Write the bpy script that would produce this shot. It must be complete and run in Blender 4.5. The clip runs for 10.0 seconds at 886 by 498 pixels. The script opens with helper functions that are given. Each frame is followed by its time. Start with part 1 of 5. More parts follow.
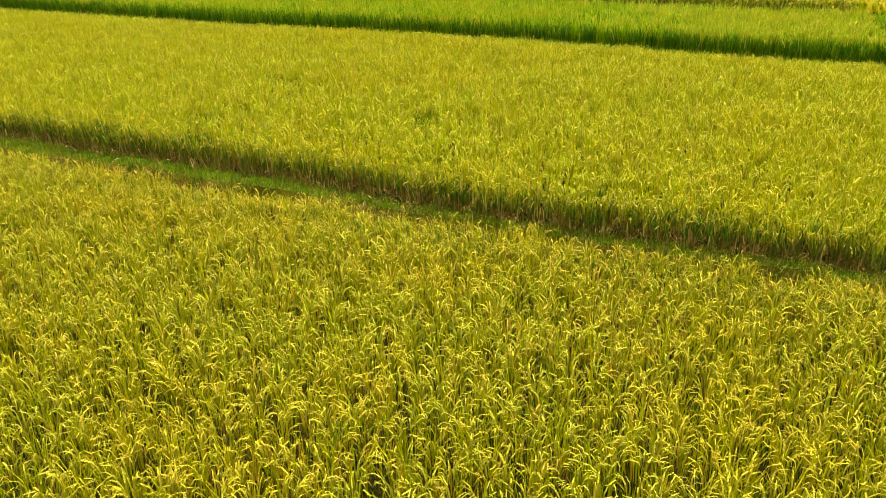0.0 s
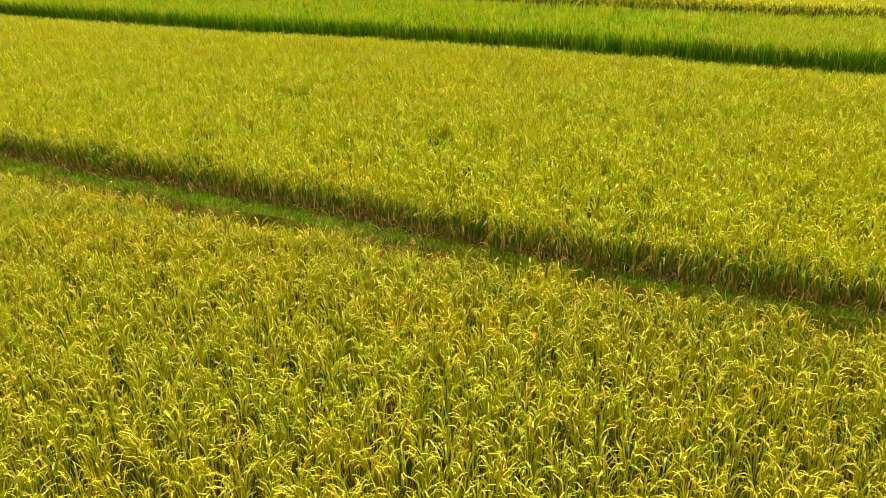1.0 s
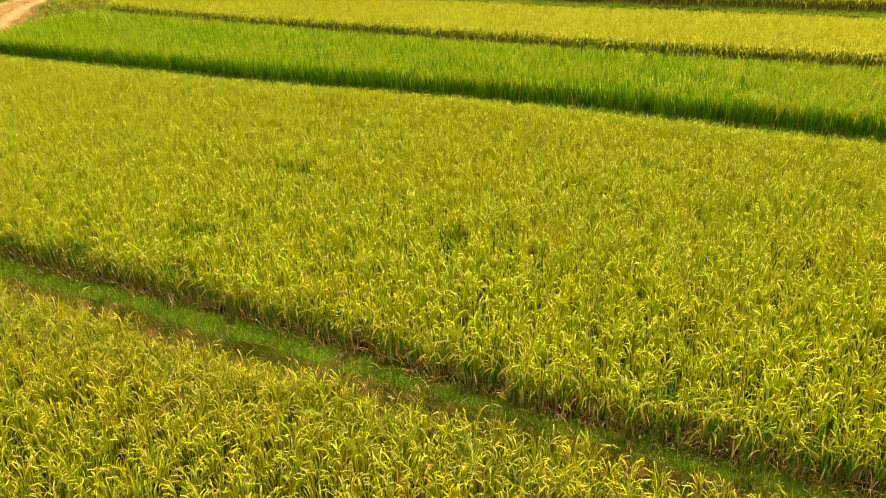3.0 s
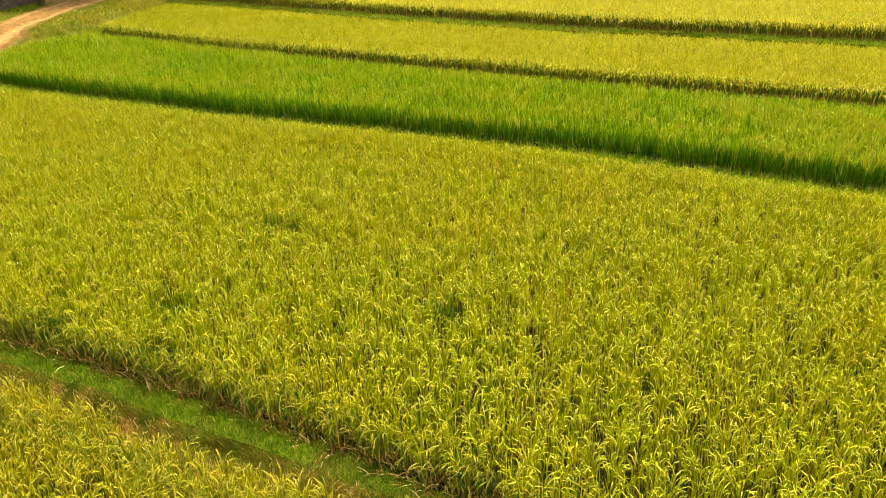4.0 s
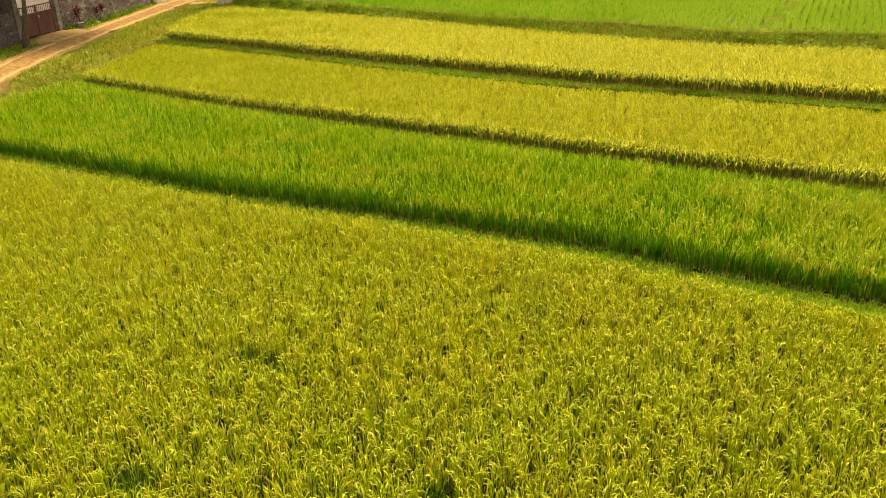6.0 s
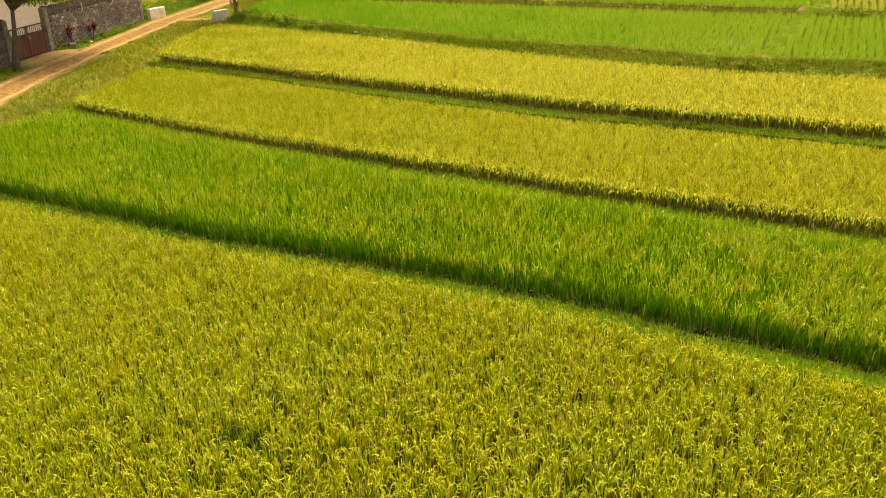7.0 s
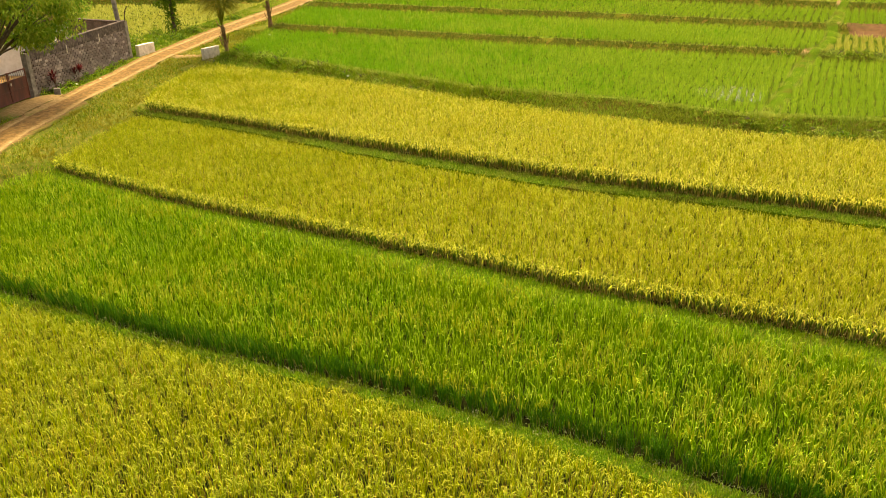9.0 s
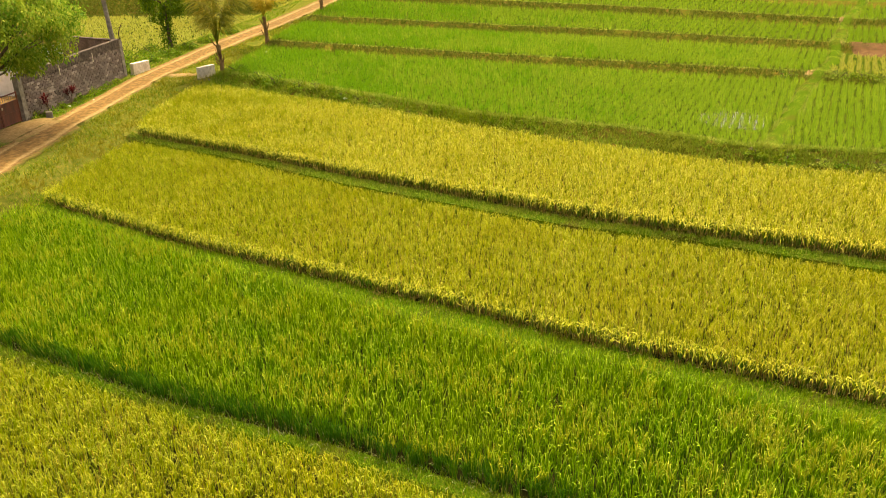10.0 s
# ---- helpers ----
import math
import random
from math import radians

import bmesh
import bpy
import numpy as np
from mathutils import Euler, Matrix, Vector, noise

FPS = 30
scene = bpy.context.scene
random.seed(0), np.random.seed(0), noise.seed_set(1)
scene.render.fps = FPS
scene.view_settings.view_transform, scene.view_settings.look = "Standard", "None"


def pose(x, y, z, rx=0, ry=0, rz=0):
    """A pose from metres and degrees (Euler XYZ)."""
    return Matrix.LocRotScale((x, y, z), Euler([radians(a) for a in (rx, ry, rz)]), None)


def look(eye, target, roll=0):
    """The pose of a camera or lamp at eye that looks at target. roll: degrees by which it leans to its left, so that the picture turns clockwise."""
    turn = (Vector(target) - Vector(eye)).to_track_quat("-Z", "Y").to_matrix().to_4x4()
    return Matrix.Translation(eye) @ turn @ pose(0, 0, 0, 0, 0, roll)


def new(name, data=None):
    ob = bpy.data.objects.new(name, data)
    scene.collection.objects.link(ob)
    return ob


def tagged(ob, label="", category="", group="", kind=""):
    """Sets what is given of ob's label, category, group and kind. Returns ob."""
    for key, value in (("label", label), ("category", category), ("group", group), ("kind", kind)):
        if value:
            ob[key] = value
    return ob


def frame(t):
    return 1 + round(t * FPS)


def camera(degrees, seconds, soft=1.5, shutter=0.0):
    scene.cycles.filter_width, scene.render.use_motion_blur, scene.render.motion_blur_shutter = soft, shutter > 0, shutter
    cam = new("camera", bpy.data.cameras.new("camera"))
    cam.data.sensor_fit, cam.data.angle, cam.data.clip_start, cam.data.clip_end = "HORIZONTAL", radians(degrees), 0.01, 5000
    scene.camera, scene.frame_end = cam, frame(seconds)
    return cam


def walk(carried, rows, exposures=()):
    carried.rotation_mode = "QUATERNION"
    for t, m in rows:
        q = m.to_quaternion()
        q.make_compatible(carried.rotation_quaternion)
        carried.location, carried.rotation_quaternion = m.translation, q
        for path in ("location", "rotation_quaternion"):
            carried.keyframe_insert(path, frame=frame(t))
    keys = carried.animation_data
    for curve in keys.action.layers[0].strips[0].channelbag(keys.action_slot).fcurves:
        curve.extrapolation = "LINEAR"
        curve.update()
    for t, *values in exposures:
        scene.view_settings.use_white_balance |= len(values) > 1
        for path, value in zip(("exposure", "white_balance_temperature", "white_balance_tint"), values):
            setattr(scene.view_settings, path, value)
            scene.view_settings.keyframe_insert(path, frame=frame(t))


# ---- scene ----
# ---- camera ----
cam = camera(57.7, 10.0, soft=0.84)
METRES, EYE, TILT, LEAN, TURN = 12.0, 4.46, -24.8, 0.8, 0.0
ROWS = [
    (0.0, 0.0, 0.0, 0.0, 0.0, 0.0, -0.0),
    (0.5, 0.0027, 0.039, 0.0162, 0.38, 0.04, -0.1),
    (1.0, 0.0054, 0.0754, 0.0374, 1.36, 0.08, -0.32),
    (1.5, 0.0072, 0.1082, 0.0647, 2.34, 0.11, -0.55),
    (2.0, 0.0089, 0.138, 0.0953, 2.93, 0.17, -0.71),
    (2.5, 0.0105, 0.1662, 0.13, 2.92, 0.24, -0.72),
    (4.0, 0.0146, 0.2419, 0.2526, 2.86, 0.43, -0.81),
    (4.5, 0.0155, 0.2652, 0.2953, 2.87, 0.5, -0.83),
    (5.0, 0.0158, 0.2891, 0.3393, 2.85, 0.55, -0.86),
    (5.5, 0.0162, 0.3124, 0.3828, 2.84, 0.63, -0.88),
    (7.0, 0.0253, 0.3786, 0.5243, 2.79, 0.72, -0.93),
    (7.5, 0.0296, 0.3999, 0.5743, 2.76, 0.77, -0.95),
    (8.0, 0.0331, 0.4231, 0.6248, 2.75, 0.8, -0.96),
    (8.5, 0.0352, 0.4479, 0.6759, 2.73, 0.84, -0.96),
    (9.0, 0.0366, 0.4721, 0.7268, 2.74, 0.83, -0.96),
    (9.5, 0.0383, 0.496, 0.7781, 2.74, 0.85, -0.98),
    (10.0, 0.0397, 0.5199, 0.8292, 2.72, 0.86, -1.0),
]
EXPOSURES = [(0.0, 1.39, 8400, 0), (5.0, 1.35, 8400, 0), (7.0, 1.25, 8400, 0), (8.0, 1.2, 8400, 0), (9.0, 1.31, 8400, 0), (10.0, 1.3, 8400, 0)]
walk(cam, [(t, pose(0, 0, EYE, TILT, LEAN, TURN) @ pose(METRES * x, METRES * y, METRES * z, 90 + pitch, roll, yaw)) for t, x, y, z, yaw, pitch, roll in ROWS], EXPOSURES)

# ---- sky and sun: thin warm overcast, light from ahead ----
SUN_UP, SUN_FROM = 74.0, 18.0
world = bpy.data.worlds.new("sky")
scene.world = world
world.use_nodes = True
sky = world.node_tree.nodes.new("ShaderNodeTexSky")
sky.sky_type, sky.sun_disc = "NISHITA", False
sky.sun_elevation, sky.sun_rotation = radians(SUN_UP), radians(SUN_FROM)
sky.air_density, sky.dust_density, sky.ozone_density = 0.35, 7.0, 0.2
world.node_tree.links.new(sky.outputs[0], world.node_tree.nodes["Background"].inputs[0])
world.node_tree.nodes["Background"].inputs[1].default_value = 0.2
sun = new("sun", bpy.data.lights.new("sun", "SUN"))
sun.data.energy, sun.data.angle, sun.data.color = 1.25, radians(26), (1.0, 0.92, 0.78)
sun.matrix_world = look((40 * math.sin(radians(SUN_FROM)) * math.cos(radians(SUN_UP)), 40 * math.cos(radians(SUN_FROM)) * math.cos(radians(SUN_UP)), 40 * math.sin(radians(SUN_UP))), (0, 0, 0))


# ---- materials ----
def material(name):
    m = bpy.data.materials.new(name)
    m.use_nodes = True
    t = m.node_tree
    return m, t, t.nodes, t.links, t.nodes["Principled BSDF"]


def node(t, kind, **values):
    n = t.nodes.new(kind)
    for key, value in values.items():
        n.inputs[key].default_value = value
    return n


def ramp(t, source, stops):
    r = t.nodes.new("ShaderNodeValToRGB")
    e = r.color_ramp.elements
    while len(e) < len(stops):
        e.new(0.5)
    for el, (at, col) in zip(e, stops):
        el.position, el.color = at, (*col, 1)
    t.links.new(source, r.inputs[0])
    return r.outputs[0]


def mix(t, fac, a, b, mode="MIX"):
    n = t.nodes.new("ShaderNodeMix")
    n.data_type, n.blend_type = "RGBA", mode
    for socket, value in ((n.inputs[0], fac), (n.inputs[6], a), (n.inputs[7], b)):
        if isinstance(value, (int, float)):
            socket.default_value = value
        elif isinstance(value, tuple):
            socket.default_value = (*value, 1)
        else:
            t.links.new(value, socket)
    return n.outputs[2]


def coords(t):
    return t.nodes.new("ShaderNodeNewGeometry").outputs["Position"]


def noise_of(t, scale, detail=3.0, where=None, stretch=None):
    n = node(t, "ShaderNodeTexNoise", Scale=scale, Detail=detail)
    src = where or coords(t)
    if stretch:
        mp = t.nodes.new("ShaderNodeMapping")
        mp.inputs["Scale"].default_value = stretch
        t.links.new(src, mp.inputs[0])
        src = mp.outputs[0]
    t.links.new(src, n.inputs["Vector"])
    return n.outputs[0]


def leafy(name, stops, patch, patch_colour, patch_at=(0.48, 0.62), through_light=0.35, rough=0.5, gloss=0.08, plants=0.0):
    """Blades of a plant: each one its own shade out of stops, wide patches of another shade, paler and deeper plants; light passes through."""
    m, t, ns, ln, p = material(name)
    each = t.nodes.new("ShaderNodeNewGeometry").outputs["Random Per Island"]
    col = ramp(t, each, stops)
    area = ramp(t, noise_of(t, patch, 3), [(patch_at[0], (0, 0, 0)), (patch_at[1], (1, 1, 1))])
    col = mix(t, mix(t, 1.0, area, (0.55, 0.55, 0.55), "MULTIPLY"), col, patch_colour)
    if plants:
        each_plant = ramp(t, noise_of(t, plants, 1), [(0.34, (0.78, 0.82, 0.78)), (0.5, (1.0, 1.0, 1.0)), (0.66, (1.14, 1.12, 1.18))])
        col = mix(t, 1.0, col, each_plant, "MULTIPLY")
    ln.new(col, p.inputs["Base Color"])
    p.inputs["Roughness"].default_value = rough
    p.inputs["Specular IOR Level"].default_value = gloss
    tr = t.nodes.new("ShaderNodeBsdfTranslucent")
    ln.new(col, tr.inputs["Color"])
    mx = t.nodes.new("ShaderNodeMixShader")
    mx.inputs[0].default_value = through_light
    ln.new(p.outputs[0], mx.inputs[1])
    ln.new(tr.outputs[0], mx.inputs[2])
    ln.new(mx.outputs[0], ns["Material Output"].inputs[0])
    return m


def earthy(name, stops, fine=9.0, wide=0.7, dark=(0.05, 0.04, 0.02), rough=0.95, bump=0.4, dark_at=(0.5, 0.7)):
    m, t, ns, ln, p = material(name)
    a = noise_of(t, fine, 6)
    col = ramp(t, a, stops)
    area = ramp(t, noise_of(t, wide, 4), [(dark_at[0], (0, 0, 0)), (dark_at[1], (1, 1, 1))])
    col = mix(t, mix(t, 1.0, area, (0.7, 0.7, 0.7), "MULTIPLY"), col, dark)
    ln.new(col, p.inputs["Base Color"])
    p.inputs["Roughness"].default_value = rough
    p.inputs["Specular IOR Level"].default_value = 0.0
    b = node(t, "ShaderNodeBump", Strength=bump, Distance=0.03)
    ln.new(noise_of(t, fine * 3, 5), b.inputs["Height"])
    ln.new(b.outputs[0], p.inputs["Normal"])
    return m


RIPE_LEAF = leafy("ripe_rice_leaf", [(0.0, (0.169, 0.244, 0.0078)), (0.4, (0.326, 0.364, 0.0118)), (0.75, (0.434, 0.410, 0.0170)), (0.92, (0.494, 0.364, 0.0262)), (1.0, (0.427, 0.229, 0.0328))], 0.9, (0.258, 0.312, 0.0078), gloss=0.06, through_light=0.34, plants=5.5)
MID_LEAF = leafy("dense_rice_leaf", [(0.0, (0.182, 0.278, 0.0073)), (0.4, (0.347, 0.406, 0.0110)), (0.75, (0.463, 0.468, 0.0162)), (0.92, (0.501, 0.400, 0.0249)), (1.0, (0.435, 0.262, 0.0365))], 0.9, (0.285, 0.362, 0.0073), gloss=0.06, through_light=0.34, plants=5.0)
# low leaves: green to brown, darkened too, with canopy-depth shade put into the colour
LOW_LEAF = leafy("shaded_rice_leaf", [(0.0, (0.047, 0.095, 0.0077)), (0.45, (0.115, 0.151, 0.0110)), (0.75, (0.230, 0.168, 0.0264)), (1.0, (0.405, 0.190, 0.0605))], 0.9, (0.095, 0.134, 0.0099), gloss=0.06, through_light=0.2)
# outer-row leaves with pale dry blades; the open side's shade darkens their colour
FACE_LEAF = leafy("shade_toned_outer_row_leaf", [(0.0, (0.035, 0.109, 0.0112)), (0.5, (0.088, 0.189, 0.0154)), (0.8, (0.208, 0.275, 0.0280)), (1.0, (0.528, 0.420, 0.1120))], 1.4, (0.096, 0.160, 0.0168), gloss=0.08, through_light=0.22)
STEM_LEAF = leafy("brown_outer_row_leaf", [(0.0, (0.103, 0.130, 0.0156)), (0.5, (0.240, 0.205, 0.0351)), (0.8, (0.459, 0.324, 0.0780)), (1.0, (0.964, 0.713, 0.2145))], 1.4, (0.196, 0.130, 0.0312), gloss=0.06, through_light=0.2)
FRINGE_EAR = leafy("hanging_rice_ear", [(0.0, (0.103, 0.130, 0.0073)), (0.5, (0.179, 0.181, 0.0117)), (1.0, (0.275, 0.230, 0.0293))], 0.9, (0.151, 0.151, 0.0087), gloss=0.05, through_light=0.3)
RIPE_EAR = leafy("ripe_rice_ear", [(0.0, (0.221, 0.269, 0.0213)), (0.5, (0.321, 0.330, 0.0288)), (0.85, (0.399, 0.387, 0.0527)), (1.0, (0.424, 0.294, 0.0424))], 0.6, (0.372, 0.321, 0.0254), through_light=0.3, gloss=0.04, plants=5.5)
MID_EAR = leafy("dense_rice_ear", [(0.0, (0.235, 0.289, 0.0177)), (0.5, (0.334, 0.362, 0.0257)), (0.85, (0.404, 0.416, 0.0483)), (1.0, (0.404, 0.313, 0.0361))], 0.6, (0.368, 0.341, 0.0225), through_light=0.3, gloss=0.04, plants=5.0)
PALE_LEAF = leafy("pale_rice_leaf", [(0.0, (0.298, 0.360, 0.0116)), (0.5, (0.415, 0.452, 0.0174)), (0.85, (0.518, 0.509, 0.0290)), (1.0, (0.473, 0.331, 0.0482))], 0.5, (0.386, 0.405, 0.0154), gloss=0.05, through_light=0.38, plants=4.2)
OLIVE_LEAF = leafy("half_ripe_rice_leaf", [(0.0, (0.186, 0.266, 0.0079)), (0.5, (0.286, 0.350, 0.0119)), (1.0, (0.405, 0.418, 0.0218))], 0.5, (0.259, 0.305, 0.0099), gloss=0.05, through_light=0.38, plants=4.2)
OLIVE_EAR = leafy("half_ripe_rice_ear", [(0.0, (0.264, 0.308, 0.0139)), (0.5, (0.368, 0.385, 0.0218)), (1.0, (0.485, 0.468, 0.0495))], 0.5, (0.374, 0.352, 0.0198), through_light=0.38, gloss=0.04, plants=4.2)
PALE_EAR = leafy("pale_rice_ear", [(0.0, (0.354, 0.369, 0.0256)), (0.5, (0.450, 0.450, 0.0385)), (0.9, (0.550, 0.537, 0.0834)), (1.0, (0.474, 0.327, 0.0535))], 0.5, (0.462, 0.423, 0.0342), through_light=0.38, gloss=0.04, plants=4.2)
GOLD_EAR = leafy("golden_rice_ear", [(0.0, (0.436, 0.423, 0.0424)), (0.5, (0.550, 0.516, 0.0606)), (1.0, (0.655, 0.602, 0.1242))], 0.5, (0.565, 0.499, 0.0545), through_light=0.38, gloss=0.05, plants=4.0)
GREEN_LEAF = leafy("green_rice_leaf", [(0.0, (0.037, 0.124, 0.0042)), (0.45, (0.095, 0.216, 0.0053)), (0.8, (0.178, 0.303, 0.0086)), (1.0, (0.288, 0.369, 0.0149))], 0.45, (0.178, 0.276, 0.0065), gloss=0.05, through_light=0.28, plants=4.0)
# for weed tufts, and for green rice sides with their shade painted as colour
WEED_AND_SHADE_LEAF = leafy("dark_weed_and_shaded_side_leaf", [(0.0, (0.020, 0.080, 0.0050)), (0.6, (0.050, 0.140, 0.0070)), (0.9, (0.127, 0.210, 0.0100)), (1.0, (0.396, 0.380, 0.0600))], 1.5, (0.044, 0.120, 0.0060), gloss=0.06)
TIP_LEAF = leafy("yellowing_leaf_tip", [(0.0, (0.187, 0.341, 0.0106)), (0.5, (0.296, 0.433, 0.0185)), (1.0, (0.422, 0.509, 0.0462))], 0.45, (0.319, 0.407, 0.0185), gloss=0.06, through_light=0.3, plants=4.0)
DEEP_LEAF = leafy("deep_green_young_leaf", [(0.0, (0.115, 0.275, 0.0132)), (0.6, (0.218, 0.396, 0.0198)), (1.0, (0.333, 0.495, 0.0330))], 0.25, (0.184, 0.363, 0.0165), gloss=0.08)
# darkened copy of the green rice leaf: shade on the front rows as colour
EDGE_LEAF = leafy("shade_toned_edge_rice_leaf", [(0.0, (0.022, 0.095, 0.005)), (0.6, (0.065, 0.185, 0.008)), (1.0, (0.170, 0.300, 0.014))], 0.8, (0.055, 0.160, 0.007), gloss=0.04)
YOUNG_LEAF = leafy("young_rice_leaf", [(0.0, (0.202, 0.330, 0.0240)), (0.6, (0.325, 0.451, 0.0360)), (1.0, (0.470, 0.550, 0.0600))], 0.25, (0.269, 0.402, 0.0288), gloss=0.08)
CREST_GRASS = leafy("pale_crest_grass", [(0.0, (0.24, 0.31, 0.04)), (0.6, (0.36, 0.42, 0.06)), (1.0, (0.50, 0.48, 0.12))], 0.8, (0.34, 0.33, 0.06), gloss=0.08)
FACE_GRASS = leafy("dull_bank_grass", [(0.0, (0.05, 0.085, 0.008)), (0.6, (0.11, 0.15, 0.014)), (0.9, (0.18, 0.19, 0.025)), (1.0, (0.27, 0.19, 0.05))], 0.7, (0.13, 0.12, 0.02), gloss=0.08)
BANK_GRASS = leafy("bank_grass", [(0.0, (0.103, 0.194, 0.0139)), (0.6, (0.226, 0.313, 0.0248)), (0.9, (0.329, 0.388, 0.0446)), (1.0, (0.395, 0.345, 0.0891))], 0.7, (0.244, 0.259, 0.0297), gloss=0.08)
LIME_LEAF = leafy("lime_rice_leaf", [(0.0, (0.393, 0.403, 0.0562)), (0.6, (0.511, 0.488, 0.0899)), (1.0, (0.682, 0.610, 0.1685))], 0.2, (0.511, 0.450, 0.0786), gloss=0.06)
STRAW = leafy("dry_straw", [(0.0, (0.144, 0.075, 0.0184)), (0.45, (0.331, 0.187, 0.0490)), (0.8, (0.508, 0.362, 0.1122)), (1.0, (0.729, 0.624, 0.2448))], 1.5, (0.287, 0.175, 0.0459), through_light=0.15, gloss=0.08)
GRASS = leafy("short_grass", [(0.0, (0.06, 0.15, 0.006)), (0.6, (0.15, 0.26, 0.010)), (0.93, (0.25, 0.31, 0.016)), (1.0, (0.36, 0.26, 0.06))], 0.8, (0.19, 0.22, 0.01), gloss=0.08)
PATH_GRASS = leafy("footpath_grass", [(0.0, (0.042, 0.105, 0.006)), (0.6, (0.105, 0.190, 0.010)), (0.93, (0.190, 0.235, 0.016)), (1.0, (0.320, 0.230, 0.055))], 0.8, (0.140, 0.160, 0.010), gloss=0.05)
BUND_GRASS = leafy("bund_grass", [(0.0, (0.075, 0.185, 0.008)), (0.6, (0.185, 0.310, 0.014)), (0.93, (0.300, 0.370, 0.022)), (1.0, (0.400, 0.320, 0.070))], 0.8, (0.220, 0.260, 0.014), gloss=0.05)
PALE_STRAW = leafy("bleached_leaf", [(0.0, (0.180, 0.210, 0.060)), (0.6, (0.330, 0.340, 0.130)), (1.0, (0.500, 0.480, 0.240))], 1.5, (0.260, 0.260, 0.090), gloss=0.06, through_light=0.2)
VERGE_GRASS = leafy("verge_grass", [(0.0, (0.068, 0.147, 0.0078)), (0.5, (0.189, 0.242, 0.0130)), (0.85, (0.324, 0.289, 0.0260)), (1.0, (0.513, 0.354, 0.0910))], 0.55, (0.304, 0.230, 0.0260), gloss=0.05)
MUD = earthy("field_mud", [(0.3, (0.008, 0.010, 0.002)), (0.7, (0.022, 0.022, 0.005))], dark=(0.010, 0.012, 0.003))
TURF = earthy("turf", [(0.3, (0.03, 0.07, 0.004)), (0.55, (0.07, 0.12, 0.007)), (0.75, (0.14, 0.10, 0.022))], 22, 1.2, (0.09, 0.065, 0.015), bump=0.8)
BANK = earthy("earth_bank", [(0.3, (0.055, 0.074, 0.0062)), (0.5, (0.091, 0.085, 0.0106)), (0.72, (0.171, 0.090, 0.0265))], 5, 0.7, (0.062, 0.085, 0.0062))
VERGE = earthy("verge_soil", [(0.3, (0.055, 0.080, 0.008)), (0.55, (0.115, 0.115, 0.018)), (0.75, (0.220, 0.150, 0.050))], 8, 1.0, (0.060, 0.085, 0.009))
TRACK = earthy("worn_wheel_track", [(0.3, (0.24, 0.125, 0.04)), (0.55, (0.36, 0.21, 0.08)), (0.8, (0.48, 0.31, 0.14))], 3.2, 1.3, (0.20, 0.11, 0.035), bump=0.7)
CONCRETE = earthy("weathered_concrete", [(0.3, (0.515, 0.439, 0.3248)), (0.6, (0.694, 0.604, 0.4640)), (0.8, (0.795, 0.718, 0.5800))], 7, 2.0, (0.370, 0.296, 0.2088), rough=0.85, bump=0.15)
RED_EARTH = earthy("bare_red_earth", [(0.3, (0.082, 0.042, 0.0203)), (0.55, (0.125, 0.068, 0.0315)), (0.8, (0.173, 0.106, 0.0518))], 4, 0.9, (0.072, 0.050, 0.0180), bump=0.9)
PILLAR = earthy("stained_concrete", [(0.3, (0.14, 0.12, 0.095)), (0.6, (0.24, 0.21, 0.17)), (0.8, (0.34, 0.31, 0.26))], 6, 1.6, (0.08, 0.066, 0.048), rough=0.9, bump=0.2)
MORTAR = earthy("grey_mortar", [(0.3, (0.096, 0.072, 0.0564)), (0.7, (0.186, 0.142, 0.1128))], 9, 1.2, (0.058, 0.044, 0.0336), rough=0.95, bump=0.3)
BARK = earthy("bark", [(0.3, (0.07, 0.05, 0.03)), (0.6, (0.15, 0.11, 0.07)), (0.8, (0.24, 0.19, 0.13))], 9, 2.0, (0.06, 0.06, 0.03))
PALM_BARK = earthy("palm_bark", [(0.3, (0.16, 0.09, 0.04)), (0.6, (0.30, 0.18, 0.08)), (0.8, (0.38, 0.27, 0.14))], 8, 2.0, (0.12, 0.07, 0.03))
TREE_LEAF = leafy("tree_leaf", [(0.0, (0.074, 0.172, 0.0154)), (0.5, (0.192, 0.328, 0.0286)), (0.85, (0.372, 0.471, 0.0572)), (1.0, (0.552, 0.471, 0.0935))], 0.9, (0.360, 0.402, 0.0396), gloss=0.08, rough=0.5, through_light=0.42)
SHRUB_LEAF = leafy("shrub_leaf", [(0.0, (0.050, 0.112, 0.0048)), (0.6, (0.125, 0.213, 0.0096)), (1.0, (0.250, 0.325, 0.0160))], 1.5, (0.100, 0.168, 0.0064))
PALM_LEAF = leafy("palm_leaf", [(0.0, (0.162, 0.189, 0.0198)), (0.5, (0.304, 0.297, 0.0324)), (1.0, (0.570, 0.432, 0.0540))], 0.7, (0.418, 0.324, 0.0450), gloss=0.08)
YELLOW_PALM = leafy("yellowed_palm_leaf", [(0.0, (0.312, 0.273, 0.0260)), (0.5, (0.507, 0.390, 0.0390)), (1.0, (0.650, 0.455, 0.0650))], 0.7, (0.442, 0.286, 0.0390), gloss=0.08)
RED_LEAF = leafy("dark_red_leaf", [(0.0, (0.045, 0.006, 0.008)), (0.6, (0.09, 0.01, 0.012)), (1.0, (0.16, 0.03, 0.02))], 2, (0.06, 0.015, 0.01))
WIRE = earthy("dark_rusted_iron", [(0.3, (0.03, 0.02, 0.015)), (0.7, (0.08, 0.05, 0.03))], 20, 4, (0.02, 0.015, 0.01), rough=0.7)
